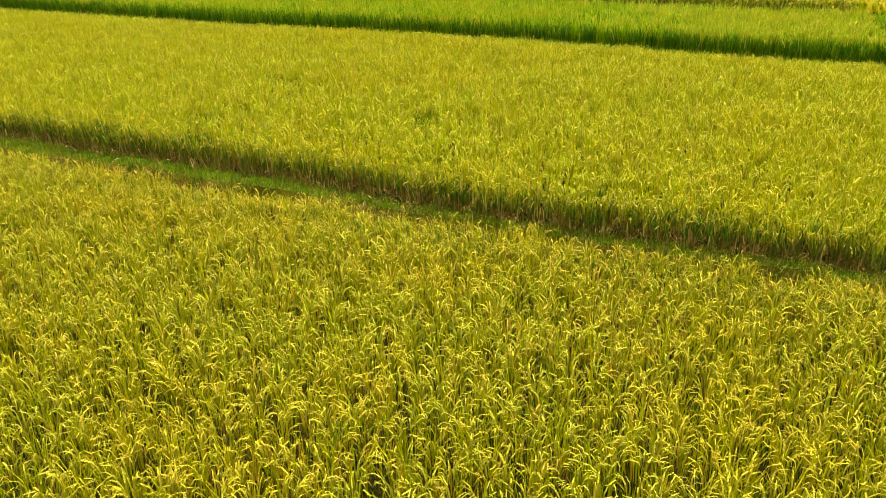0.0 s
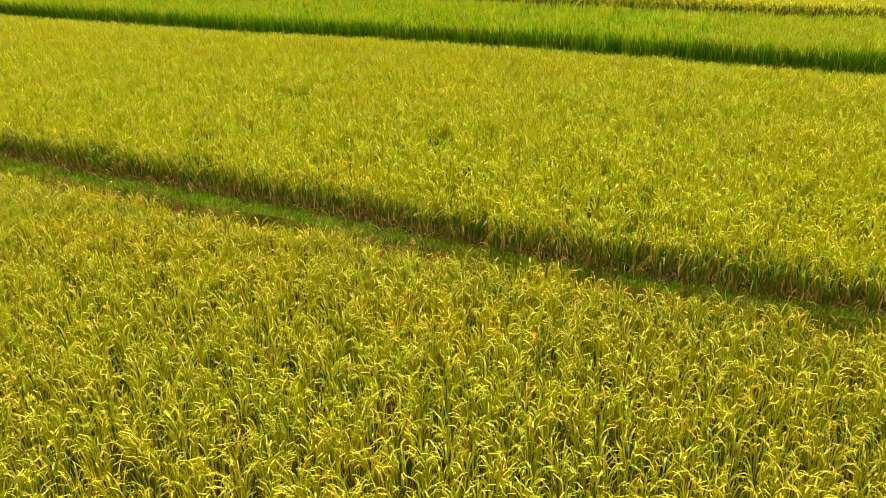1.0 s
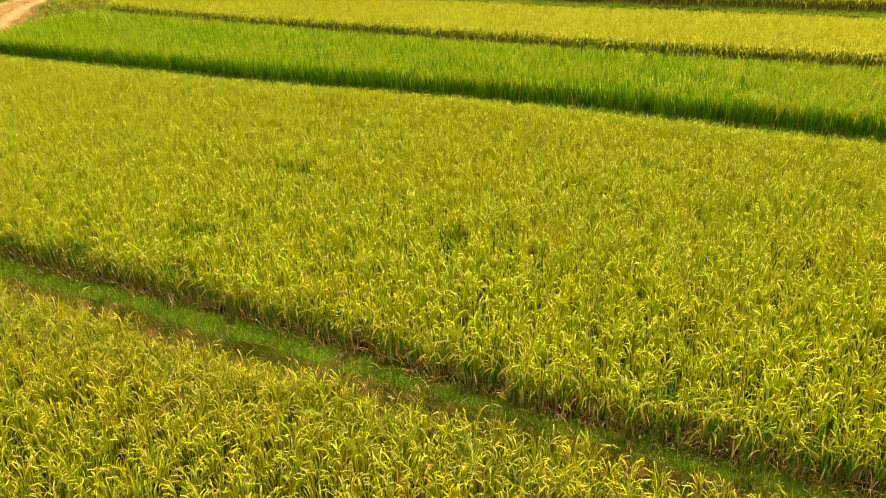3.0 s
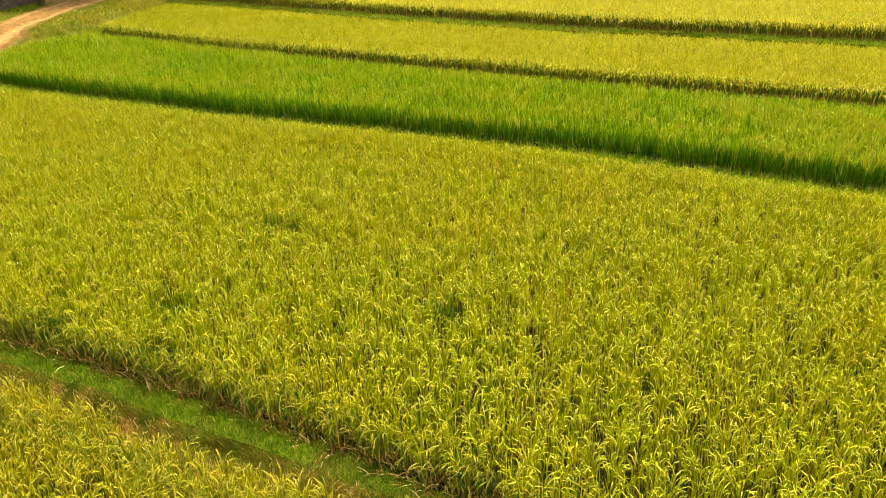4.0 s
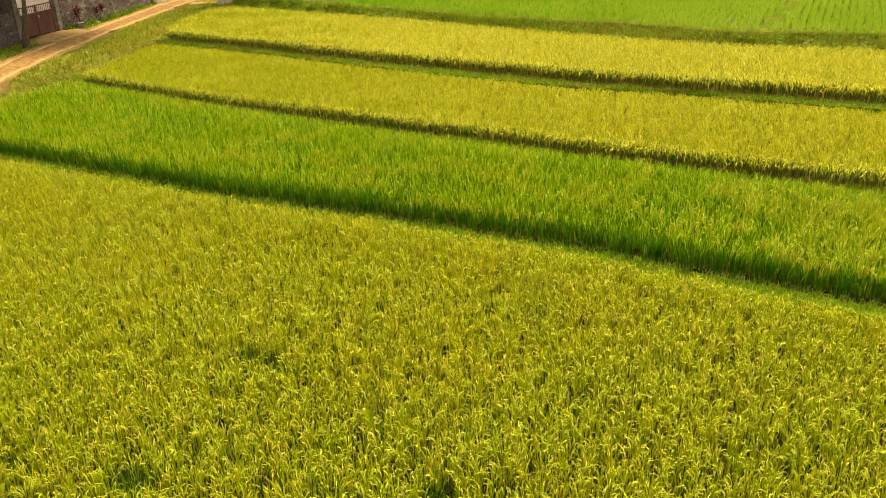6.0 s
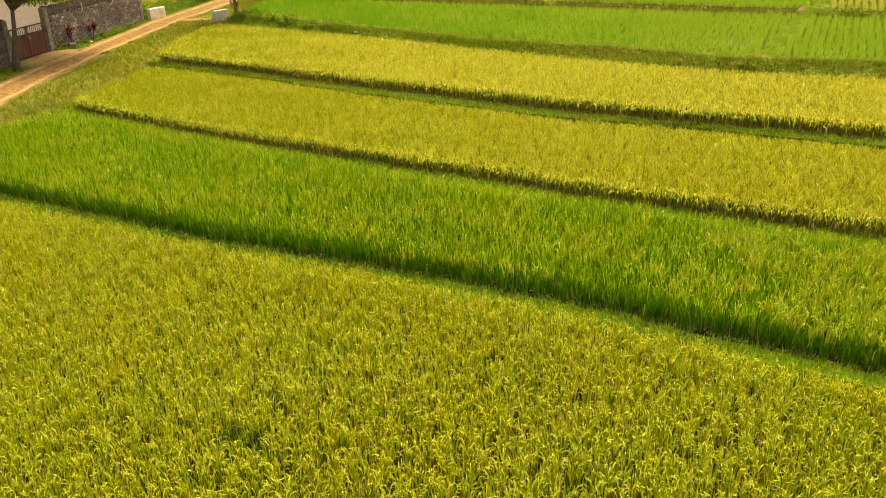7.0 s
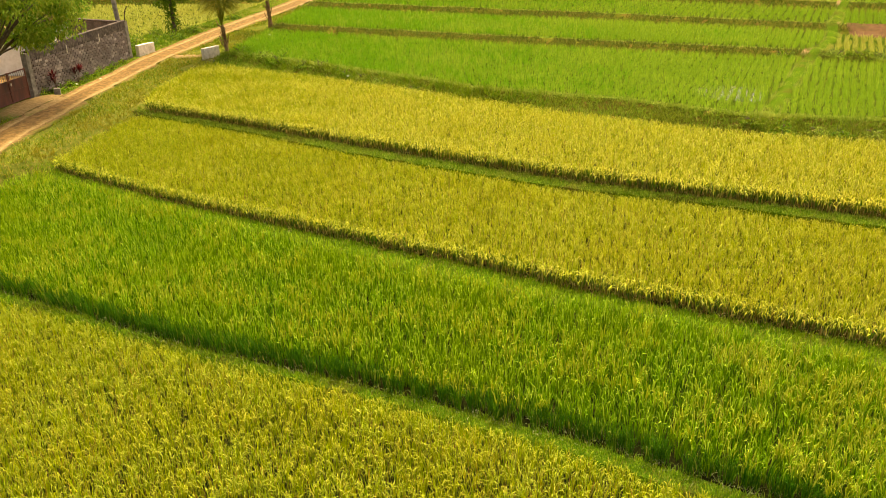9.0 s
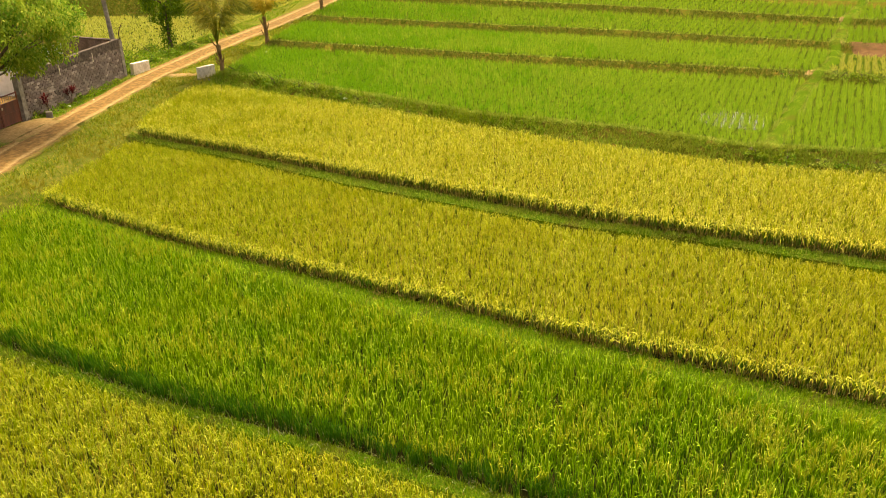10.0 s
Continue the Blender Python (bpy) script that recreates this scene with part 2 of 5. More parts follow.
LITTER = earthy("white_litter", [(0.3, (0.7, 0.68, 0.62)), (0.7, (0.8, 0.78, 0.74))], 30, 8, (0.6, 0.56, 0.5), rough=0.6)
PLASTER = earthy("white_plaster", [(0.3, (0.70, 0.68, 0.62)), (0.7, (0.84, 0.82, 0.77))], 5, 1.0, (0.6, 0.56, 0.48), rough=0.8, bump=0.1)


def block_material(islands=False):
    m, t, ns, ln, p = material("cement_block")
    rnd = t.nodes.new("ShaderNodeNewGeometry").outputs["Random Per Island"] if islands else t.nodes.new("ShaderNodeObjectInfo").outputs["Random"]
    col = ramp(t, rnd, [(0.0, (0.100, 0.070, 0.056)), (0.45, (0.134, 0.098, 0.078)), (0.8, (0.182, 0.137, 0.112)), (1.0, (0.275, 0.222, 0.188))])
    col = mix(t, ramp(t, noise_of(t, 1.1, 5), [(0.45, (0, 0, 0)), (0.68, (0.75, 0.75, 0.75))]), col, (0.078, 0.058, 0.043))
    col = mix(t, ramp(t, noise_of(t, 12, 5), [(0.55, (0, 0, 0)), (0.8, (0.4, 0.4, 0.4))]), col, (0.21, 0.172, 0.145))
    ln.new(col, p.inputs["Base Color"])
    p.inputs["Roughness"].default_value = 0.95
    b = node(t, "ShaderNodeBump", Strength=0.5, Distance=0.01)
    ln.new(noise_of(t, 45, 4), b.inputs["Height"])
    ln.new(b.outputs[0], p.inputs["Normal"])
    return m


def rust_material():
    m, t, ns, ln, p = material("red_oxide_steel")
    col = ramp(t, noise_of(t, 3.0, 6, stretch=(1, 1, 0.25)), [(0.3, (0.06, 0.018, 0.01)), (0.55, (0.13, 0.035, 0.017)), (0.8, (0.22, 0.075, 0.03))])
    ln.new(col, p.inputs["Base Color"])
    p.inputs["Roughness"].default_value = 0.6
    return m


def water_material():
    m, t, ns, ln, p = material("paddy_water")
    col = ramp(t, noise_of(t, 1.2, 4), [(0.35, (0.03, 0.05, 0.004)), (0.7, (0.06, 0.075, 0.008))])
    ln.new(col, p.inputs["Base Color"])
    p.inputs["Roughness"].default_value = 0.6
    p.inputs["IOR"].default_value = 1.33
    p.inputs["Specular IOR Level"].default_value = 0.0
    b = node(t, "ShaderNodeBump", Strength=0.08, Distance=0.02)
    ln.new(noise_of(t, 2.5, 2), b.inputs["Height"])
    ln.new(b.outputs[0], p.inputs["Normal"])
    return m


BLOCK_REST = block_material(True)
BLOCK, RUST, WATER = block_material(), rust_material(), water_material()


# ---- mesh helpers ----
def mesh_of(name, verts, tris, mat, smooth=False, slots=None):
    """A triangle mesh out of two arrays."""
    verts, tris = np.asarray(verts, np.float32).reshape(-1, 3), np.asarray(tris, np.int32).reshape(-1, 3)
    me = bpy.data.meshes.new(name)
    me.vertices.add(len(verts))
    me.vertices.foreach_set("co", verts.ravel())
    me.loops.add(tris.size)
    me.loops.foreach_set("vertex_index", tris.ravel())
    me.polygons.add(len(tris))
    me.polygons.foreach_set("loop_start", np.arange(0, tris.size, 3, dtype=np.int32))
    for one in (mat if isinstance(mat, (list, tuple)) else [mat]):
        me.materials.append(one)
    if slots is not None:
        me.polygons.foreach_set("material_index", np.asarray(slots, np.int32))
    me.polygons.foreach_set("use_smooth", np.full(len(tris), smooth))
    me.update(calc_edges=True)
    return me


def part(name, bm, mat, parent, label="", smooth=False):
    me = bpy.data.meshes.new(name)
    bm.to_mesh(me)
    bm.free()
    me.materials.append(mat)
    if smooth:
        me.polygons.foreach_set("use_smooth", [True] * len(me.polygons))
    ob = new(name, me)
    ob.parent = parent
    if label:
        ob["label"] = label
    return ob


def part_mesh(name, me, parent, label=""):
    ob = new(name, me)
    ob.parent = parent
    if label:
        ob["label"] = label
    return ob


def thing(name, label, category, at=(0, 0, 0), group="", kind="", turn=0.0):
    ob = tagged(new(name), label, category, group, kind)
    ob.matrix_world = pose(*at, 0, 0, turn)
    return ob


def box(bm, cx, cy, cz, sx, sy, sz, bevel=0.0, turn=0.0):
    made = bmesh.ops.create_cube(bm, size=1.0, matrix=pose(cx, cy, cz, 0, 0, turn) @ Matrix.Diagonal((sx, sy, sz, 1)))
    if bevel:
        edges = list({e for v in made["verts"] for e in v.link_edges})
        bmesh.ops.bevel(bm, geom=edges, offset=bevel, segments=2, affect="EDGES", profile=0.6)


def tube(points, radii, sides=8, seed=0.0, rough=0.0):
    """A tapered tube along points, as a bmesh."""
    bm, rings = bmesh.new(), []
    pts = [Vector(p) for p in points]
    for i, p in enumerate(pts):
        d = (pts[min(i + 1, len(pts) - 1)] - pts[max(i - 1, 0)]).normalized()
        a = d.orthogonal().normalized() if abs(d.z) < 0.95 else Vector((1, 0, 0))
        a = (a - d * a.dot(d)).normalized()
        b = d.cross(a)
        ring = []
        for k in range(sides):
            w = 2 * math.pi * k / sides
            r = radii[i] * (1 + rough * noise.noise(Vector((math.cos(w) * 2 + seed, math.sin(w) * 2, i * 0.7))))
            ring.append(bm.verts.new(p + a * (r * math.cos(w)) + b * (r * math.sin(w))))
        rings.append(ring)
    for lo, hi in zip(rings, rings[1:]):
        for k in range(sides):
            bm.faces.new((lo[k], lo[(k + 1) % sides], hi[(k + 1) % sides], hi[k]))
    bm.faces.new(rings[0][::-1])
    bm.faces.new(rings[-1])
    return bm


def strips(base, azimuth, lean, bend, power, length, width, profile, twist):
    """Many blades at once: each rises from its base, leans and bends over. Returns vertices and triangles."""
    n, m = len(base), len(profile)
    s = np.linspace(0, 1, m)
    mid = (s[:-1] + s[1:]) / 2
    th = lean[:, None] + bend[:, None] * mid[None] ** power
    d = length[:, None] / (m - 1)
    r = np.concatenate([np.zeros((n, 1)), np.cumsum(np.sin(th) * d, 1)], 1)
    z = np.concatenate([np.zeros((n, 1)), np.cumsum(np.cos(th) * d, 1)], 1)
    ca, sa = np.cos(azimuth)[:, None], np.sin(azimuth)[:, None]
    c = np.stack([base[:, :1] + r * ca, base[:, 1:2] + r * sa, base[:, 2:3] + z], 2)
    side = np.stack([-np.sin(azimuth) * np.cos(twist) + np.cos(azimuth) * np.sin(twist), np.cos(azimuth) * np.cos(twist) + np.sin(azimuth) * np.sin(twist), 0.35 * np.sin(twist)], 1)
    w = width[:, None] * np.asarray(profile)[None] / 2
    left = c - side[:, None] * w[..., None]
    right = c + side[:, None] * w[..., None]
    verts = np.concatenate([np.stack([left[:, :-1], right[:, :-1]], 2).reshape(n, -1, 3), c[:, -1:]], 1)
    tri = []
    for i in range(m - 2):
        tri += [(2 * i, 2 * i + 1, 2 * i + 3), (2 * i, 2 * i + 3, 2 * i + 2)]
    tri.append((2 * m - 4, 2 * m - 3, 2 * m - 2))
    tris = np.asarray(tri)[None] + (np.arange(n) * (2 * m - 1))[:, None, None]
    return verts.reshape(-1, 3), tris.reshape(-1, 3)


# ---- the plan: field edges, from the near side to the far side; each is y over x ----
def edge(*pts):
    xs, ys = [p[0] for p in pts], [p[1] for p in pts]

    def at(x):
        x = np.asarray(x, float)
        y = np.interp(x, xs, ys)
        y = np.where(x < xs[0], ys[0] + np.minimum(xs[0] - x, 60) * 0.48, y)
        return np.where(x > xs[-1], ys[-1] - np.minimum(x - xs[-1], 60) * 0.40, y)
    return at


E0 = edge((-7.4, 12.7), (-4.6, 11.5), (-3.0, 10.7), (0.8, 9.15), (2.0, 8.65), (3.3, 8.1), (4.7, 7.5))
E1 = edge((-8.1, 14.1), (-6.4, 13.3), (-4.8, 12.6), (-2.5, 11.6), (0.8, 9.8), (2.1, 9.27), (3.3, 8.76), (4.9, 8.1))
E2 = edge((-13.6, 27.25), (-6.1, 24.02), (-1.8, 22.42), (1.8, 20.92), (4.8, 19.38), (7.0, 18.28))
E3 = edge((-14.5, 28.2), (-6.5, 24.6), (-1.9, 22.95), (1.9, 21.45), (5.0, 19.9), (7.4, 18.75))
E4 = edge((-15.2, 35.7), (-7.0, 31.1), (-0.3, 27.65), (4.9, 25.45), (8.8, 23.6))
E5 = edge((-15.5, 36.7), (-9.6, 33.2), (-1.9, 29.5), (1.0, 28.15), (2.5, 27.3), (7.4, 25.25), (9.2, 24.5))
E6 = edge((-14.4, 43.35), (-9.0, 40.5), (-4.8, 37.85), (3.0, 33.8), (6.5, 32.65), (11.5, 30.5))
E7 = edge((-14.6, 43.8), (-9.0, 40.85), (-4.9, 38.5), (0.4, 35.7), (3.0, 34.35), (6.5, 32.9), (11.8, 30.95))
E8 = edge((-14.2, 51.9), (-3.6, 45.9), (3.7, 41.25), (9.6, 38.6), (14.5, 37.3))
E9 = edge((-12.8, 53.6), (-6.8, 49.7), (0.5, 44.65), (6.1, 42.4), (10.5, 39.8), (15.1, 38.9))
E10 = edge((-13.4, 62.7), (-8.9, 60.9), (0.4, 57.3), (7.9, 54.5), (16.4, 51.6))
E11 = edge((-10.5, 71.0), (9.3, 63.3), (20.6, 58.3))
E12 = edge((-8.4, 82.1), (9.4, 73.5), (23.9, 65.5))
E13 = edge((-8.4, 93.0), (9.4, 84.0), (28.0, 73.0))


def EM(x):
    """The shoulder of the footpath bund, between its trodden top and its bare side."""
    return E0(x) + 0.5 * (E1(x) - E0(x))


ROAD_Z = 1.35
ROAD_MID = ((-17.0, 10.0), (-18.0, 32.0), (-18.8, 40.0), (-18.95, 45.0), (-18.98, 51.0), (-19.0, 56.0), (-18.2, 64.0), (-17.2, 70.4), (-16.4, 74.4), (-15.5, 80.5), (-14.8, 86.0), (-12.5, 105.0))


def road_x(y):
    return np.interp(y, [p[1] for p in ROAD_MID], [p[0] for p in ROAD_MID])


def shelf(x, y):
    """How far the road's level ground stands at a place: 1 on the road and its verge, 0 on the fields to its right."""
    edge_x = np.interp(y, [20, 28, 30, 34, 36.5, 42, 44, 47, 52, 54, 60, 70, 90, 110], [-17.0, -15.9, -17.2, -16.8, -15.6, -15.2, -14.9, -15.3, -15.1, -14.4, -14.2, -13.6, -11.8, -9.0])
    w = np.clip((edge_x + 0.35 - x) / 1.3, 0, 1)
    return w * w * (3 - 2 * w)


def left_level(x, y):
    """Level of the land left of the road."""
    low = np.clip((road_x(y) - 3.0 - x) / 1.6, 0, 1) * np.clip((y - 60.5) / 1.5, 0, 1)
    step = np.clip((y - 84.2) / 1.6, 0, 1) * np.clip((road_x(y) - 4.5 - x) / 2.0, 0, 1)
    return ROAD_Z - 0.55 * low + 0.012 * np.maximum(y - 60, 0) + 1.15 * step


# rows of the ground sheet: edge, offset, height, face kind beyond it (0 mud, 1 turf, 2 bank, 3 water)
GROUND = [
    (None, -400.0, -0.02, 1), (None, -40.0, -0.02, 1), (None, -8.3, -0.02, 1), (None, -8.1, -0.08, 0), (None, -6.0, -0.08, 0),
    (E0, 0.0, -0.08, 2), (E0, 0.16, 0.06, 2), (EM, -0.08, 0.20, 2), (EM, 0.06, 0.32, 1), (E1, -0.12, 0.33, 1), (E1, 0.03, 0.28, 0),
    (E2, 0.0, 0.28, 1), (E2, 0.18, 0.48, 1), (E3, -0.12, 0.53, 1), (E3, 0.05, 0.48, 0),
    (E4, 0.0, 0.48, 1), (E4, 0.2, 0.66, 1), (E5, -0.15, 0.72, 1), (E5, 0.05, 0.68, 0),
    (E6, -0.14, 0.70, 1), (E6, 0.0, 1.11, 1), (E7, -0.14, 1.20, 1), (E7, 0.05, 1.17, 0),
    (E8, 0.0, 1.17, 2), (E8, 0.35, 1.16, 2), (E9, -0.75, 1.62, 2), (E9, -0.2, 1.96, 1), (E9, 0.1, 1.98, 1), (E9, 0.5, 1.78, 3),
    (E10, -0.1, 1.76, 2), (E10, 0.45, 2.02, 2), (E10, 0.95, 2.12, 1), (E10, 1.35, 2.08, 1), (E10, 1.6, 2.0, 3),
    (E11, 0.0, 1.99, 2), (E11, 0.6, 2.28, 2), (E11, 1.1, 2.42, 1), (E11, 1.5, 2.38, 1), (E11, 1.8, 2.3, 3),
    (E12, 0.0, 2.29, 2), (E12, 0.8, 2.55, 2), (E12, 1.3, 2.72, 1), (E12, 1.8, 2.7, 1), (E12, 2.1, 2.6, 3),
    (E13, 0.0, 2.58, 2), (E13, 1.0, 2.9, 1), (E13, 2.5, 2.92, 1), (None, 170.0, 3.0, 1), (None, 400.0, 4.0, 1), (None, 1800.0, 6.0, 1),
]
FIELD_Z = {"f0": -0.08, "f1": 0.28, "f2": 0.48, "f3": 0.69, "f4": 1.17, "g1": 1.77, "g2": 2.0, "g3": 2.3, "g4": 2.59}


def build_ground():
    xs = np.concatenate([[-1500, -400, -150, -80, -55, -45], np.arange(-38, 44.01, 0.4), [50, 60, 80, 150, 400, 1500]])
    rows_y, rows_z, kinds = [], [], []
    last = None
    for e, off, z, kind in GROUND:
        y = np.full_like(xs, off) if e is None else e(np.clip(xs, -60, 60)) + off
        if last is not None:
            y = np.maximum(y, last + 0.02)
        rows_y.append(y)
        rows_z.append(np.full_like(xs, z))
        kinds.append(kind)
        last = y
    Y, Z = np.array(rows_y), np.array(rows_z)
    X = np.broadcast_to(xs, Y.shape)
    # uneven bund tops and banks
    for i in range(5, len(kinds) - 3):
        if kinds[i] in (1, 2) and kinds[i - 1] in (1, 2):
            for j, x in enumerate(xs):
                Z[i, j] += 0.06 * noise.noise(Vector((x * 0.9, i * 3.1, 0))) + 0.03 * noise.noise(Vector((x * 3.1, i * 5.0, 4)))
                Y[i, j] += 0.07 * noise.noise(Vector((x * 1.3, i * 7.0, 9)))
    # finer rows where the road shelf crosses the wide fields
    yy, zz, kk = [Y[0]], [Z[0]], []
    for i in range(1, len(Y)):
        n = 8 if (kinds[i - 1] in (0, 3) and 5 < i < len(Y) - 3) else 1
        for k in range(1, n + 1):
            f = k / n
            yy.append(Y[i - 1] * (1 - f) + Y[i] * f)
            zz.append(Z[i - 1] * (1 - f) + Z[i] * f)
            kk.append(kinds[i - 1])
    Y, Z = np.array(yy), np.array(zz)
    X = np.broadcast_to(xs, Y.shape)
    S = shelf(X, Y)
    far = np.clip((Y - 130) / 60, 0, 1)
    bumps = np.array([[0.05 * noise.noise(Vector((a * 0.8, b * 0.8, 2))) for a, b in zip(ra, rb)] for ra, rb in zip(X, Y)])
    Z = Z * (1 - S * (1 - far)) + (left_level(X, Y) + bumps) * S * (1 - far)
    m, n = Y.shape
    idx = np.arange(m * n).reshape(m, n)
    a, b, c, d = idx[:-1, :-1], idx[:-1, 1:], idx[1:, 1:], idx[1:, :-1]
    tris = np.stack([np.stack([a, b, c], -1), np.stack([a, c, d], -1)], 2).reshape(-1, 3)
    kind = np.repeat(np.array(kk)[:, None], n - 1, 1)
    Sm = (S[:-1, :-1] + S[1:, 1:]) / 2
    kind = np.where((np.maximum(np.maximum(S[:-1, :-1], S[1:, 1:]), np.maximum(S[1:, :-1], S[:-1, 1:])) > 0.02) & (np.array(yy)[:-1, :-1] < 120), 4, kind)
    kind = np.where((X[:-1, :-1] > 30.5) & (kind == 0), 1, kind)
    kind = np.where((X[:-1, :-1] > 44) & (kind == 3), 1, kind)
    kind = np.where((Sm > 0.5) & (X[:-1, :-1] < -19) & (Y[:-1, :-1] > 63) & (Y[:-1, :-1] < 120) & (X[:-1, :-1] < road_x(Y[:-1, :-1]) - 4.2), np.where((Y[:-1, :-1] > 83.0) & (Y[:-1, :-1] < 86.6), 2, 3), kind)
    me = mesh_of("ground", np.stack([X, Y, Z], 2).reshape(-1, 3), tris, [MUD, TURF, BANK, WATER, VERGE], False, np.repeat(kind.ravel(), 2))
    ob = tagged(new("ground", me), "terraced paddy land with mud, turf bunds and flooded plots", "ground", kind="structure")
    return ob


ground = build_ground()
bpy.context.view_layer.update()
from mathutils.bvhtree import BVHTree
_tree = BVHTree.FromPolygons([v.co[:] for v in ground.data.vertices], [p.vertices[:] for p in ground.data.polygons])


def floor_z(x, y):
    hit = _tree.ray_cast(Vector((x, y, 60)), Vector((0, 0, -1)))
    return hit[0].z if hit[0] else 0.0


# ---- the dirt road, with two worn wheel tracks ----
def road_material():
    m, t, ns, ln, p = material("worn_dirt_road")
    wear = t.nodes.new("ShaderNodeAttribute")
    wear.attribute_name = "wear"
    rim = t.nodes.new("ShaderNodeAttribute")
    rim.attribute_name = "rim"

    along = (1.0, 0.6, 1.0)

    def roughened(source, scale, amount):
        add = t.nodes.new("ShaderNodeMath")
        add.operation = "MULTIPLY_ADD"
        add.inputs[1].default_value = amount
        ln.new(noise_of(t, scale, 8, stretch=along), add.inputs[0])
        ln.new(source, add.inputs[2])
        return add.outputs[0]

    earth = ramp(t, noise_of(t, 6.0, 8, stretch=along), [(0.3, (0.105, 0.062, 0.018)), (0.5, (0.165, 0.093, 0.029)), (0.65, (0.225, 0.125, 0.041)), (0.8, (0.285, 0.168, 0.062))])
    pale = ramp(t, noise_of(t, 9.0, 8, stretch=along), [(0.3, (0.22, 0.138, 0.052)), (0.55, (0.31, 0.202, 0.086)), (0.8, (0.42, 0.295, 0.142))])
    sod = ramp(t, noise_of(t, 9.0, 6), [(0.3, (0.06, 0.085, 0.010)), (0.55, (0.11, 0.115, 0.017)), (0.8, (0.20, 0.145, 0.04))])
    col = mix(t, ramp(t, roughened(wear.outputs["Fac"], 5.0, 0.5), [(0.5, (0, 0, 0)), (0.95, (1, 1, 1))]), earth, pale)
    col = mix(t, ramp(t, roughened(rim.outputs["Fac"], 5.0, 0.8), [(0.66, (0, 0, 0)), (1.0, (0.85, 0.85, 0.85))]), col, sod)
    ln.new(col, p.inputs["Base Color"])
    p.inputs["Roughness"].default_value = 0.95
    p.inputs["Specular IOR Level"].default_value = 0.1
    b = node(t, "ShaderNodeBump", Strength=0.8, Distance=0.04)
    ln.new(noise_of(t, 8, 6), b.inputs["Height"])
    ln.new(b.outputs[0], p.inputs["Normal"])
    return m


def set_wear(me, wear, rim):
    for key, values in (("wear", wear), ("rim", rim)):
        me.attributes.new(key, "FLOAT", "POINT").data.foreach_set("value", np.asarray(values, np.float32))


DIRT = road_material()


def build_road():
    ys = np.arange(6, 118, 0.25)
    half = np.interp(ys, [0, 38, 43, 46, 50, 56, 62, 120], [0.95, 0.98, 1.08, 1.0, 0.95, 1.05, 1.1, 1.1])
    us = np.linspace(-1, 1, 21)
    V, wear, rim = [], [], []
    for y, h in zip(ys, half):
        sway = 0.06 * noise.noise(Vector((y * 0.3, 0, 5)))
        for u in us:
            wob = 0.34 * noise.noise(Vector((y * 0.55, u * 2, 7))) + 0.2 * noise.noise(Vector((y * 2.1, u * 3, 3)))
            x = road_x(y) + u * h + wob * (abs(u) > 0.9)
            q = (abs(u) - 0.6 + sway) / 0.17
            rut = -0.06 * math.exp(-q * q)
            z = 0.10 + rut + 0.03 * noise.noise(Vector((x * 2.2, y * 2.2, 1))) - (0.14 if abs(u) > 0.95 else 0)
            V.append((x, y, floor_z(x, y) + z))
            wear.append(math.exp(-q * q) * 0.7)
            rim.append(max(0.0, (abs(u) - 0.7) / 0.3) * 0.75 + (0.20 if y < 52 else min(0.34, 0.20 + 0.03 * (y - 52))) * max(0.0, 1 - abs(u) / 0.45))
    m, n = len(ys), len(us)
    idx = np.arange(m * n).reshape(m, n)
    a, b, c, d = idx[:-1, :-1], idx[:-1, 1:], idx[1:, 1:], idx[1:, :-1]
    tris = np.stack([np.stack([a, b, c], -1), np.stack([a, c, d], -1)], 2).reshape(-1, 3)
    me = mesh_of("road", V, tris, DIRT, True)
    set_wear(me, wear, rim)
    tagged(new("road", me), "orange dirt farm road with two pale worn wheel tracks", "road", kind="structure")


build_road()


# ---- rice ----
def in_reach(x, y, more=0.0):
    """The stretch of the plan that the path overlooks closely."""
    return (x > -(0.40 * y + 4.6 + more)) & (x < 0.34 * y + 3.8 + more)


def hills(rng, near, far, x0, x1, step, y_min=-99.0, y_max=999.0):
    """Planting places of a field between two edges: rows along the edge, thinned far from the path."""
    out = []
    xs = np.arange(x0, x1, step)
    for v in np.arange(0.0, 40.0, step):
        x = xs + rng.uniform(-0.42, 0.42, len(xs)) * step
        y0, y1 = near(x), far(x)
        y = y0 + 0.14 + v * 1.1 + rng.uniform(-0.42, 0.42, len(xs)) * step
        keep = (y < y1 + 0.04) & (y > y_min) & (y < y_max)
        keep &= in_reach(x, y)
        keep &= shelf(x, y) < 0.3
        out.append(np.stack([x, y], 1)[keep])
    return np.concatenate(out)


def repeat_hills(rng, h, z, per, spread):
    base = np.repeat(h, per, 0)
    n = len(base)
    a = rng.uniform(0, 2 * np.pi, n)
    r = spread * np.sqrt(rng.random(n))
    return np.stack([base[:, 0] + r * np.cos(a), base[:, 1] + r * np.sin(a), np.full(n, z)], 1), a


def size_of(rng, h, amount):
    """A slow swell of plant height over the field, and a random part."""
    slow = np.array([noise.noise(Vector((x * 0.8, y * 0.8, 11))) + 0.8 * noise.noise(Vector((x * 2.7, y * 2.7, 3))) for x, y in h])
    return 1 + amount * slow + rng.normal(0, 0.065, len(h))


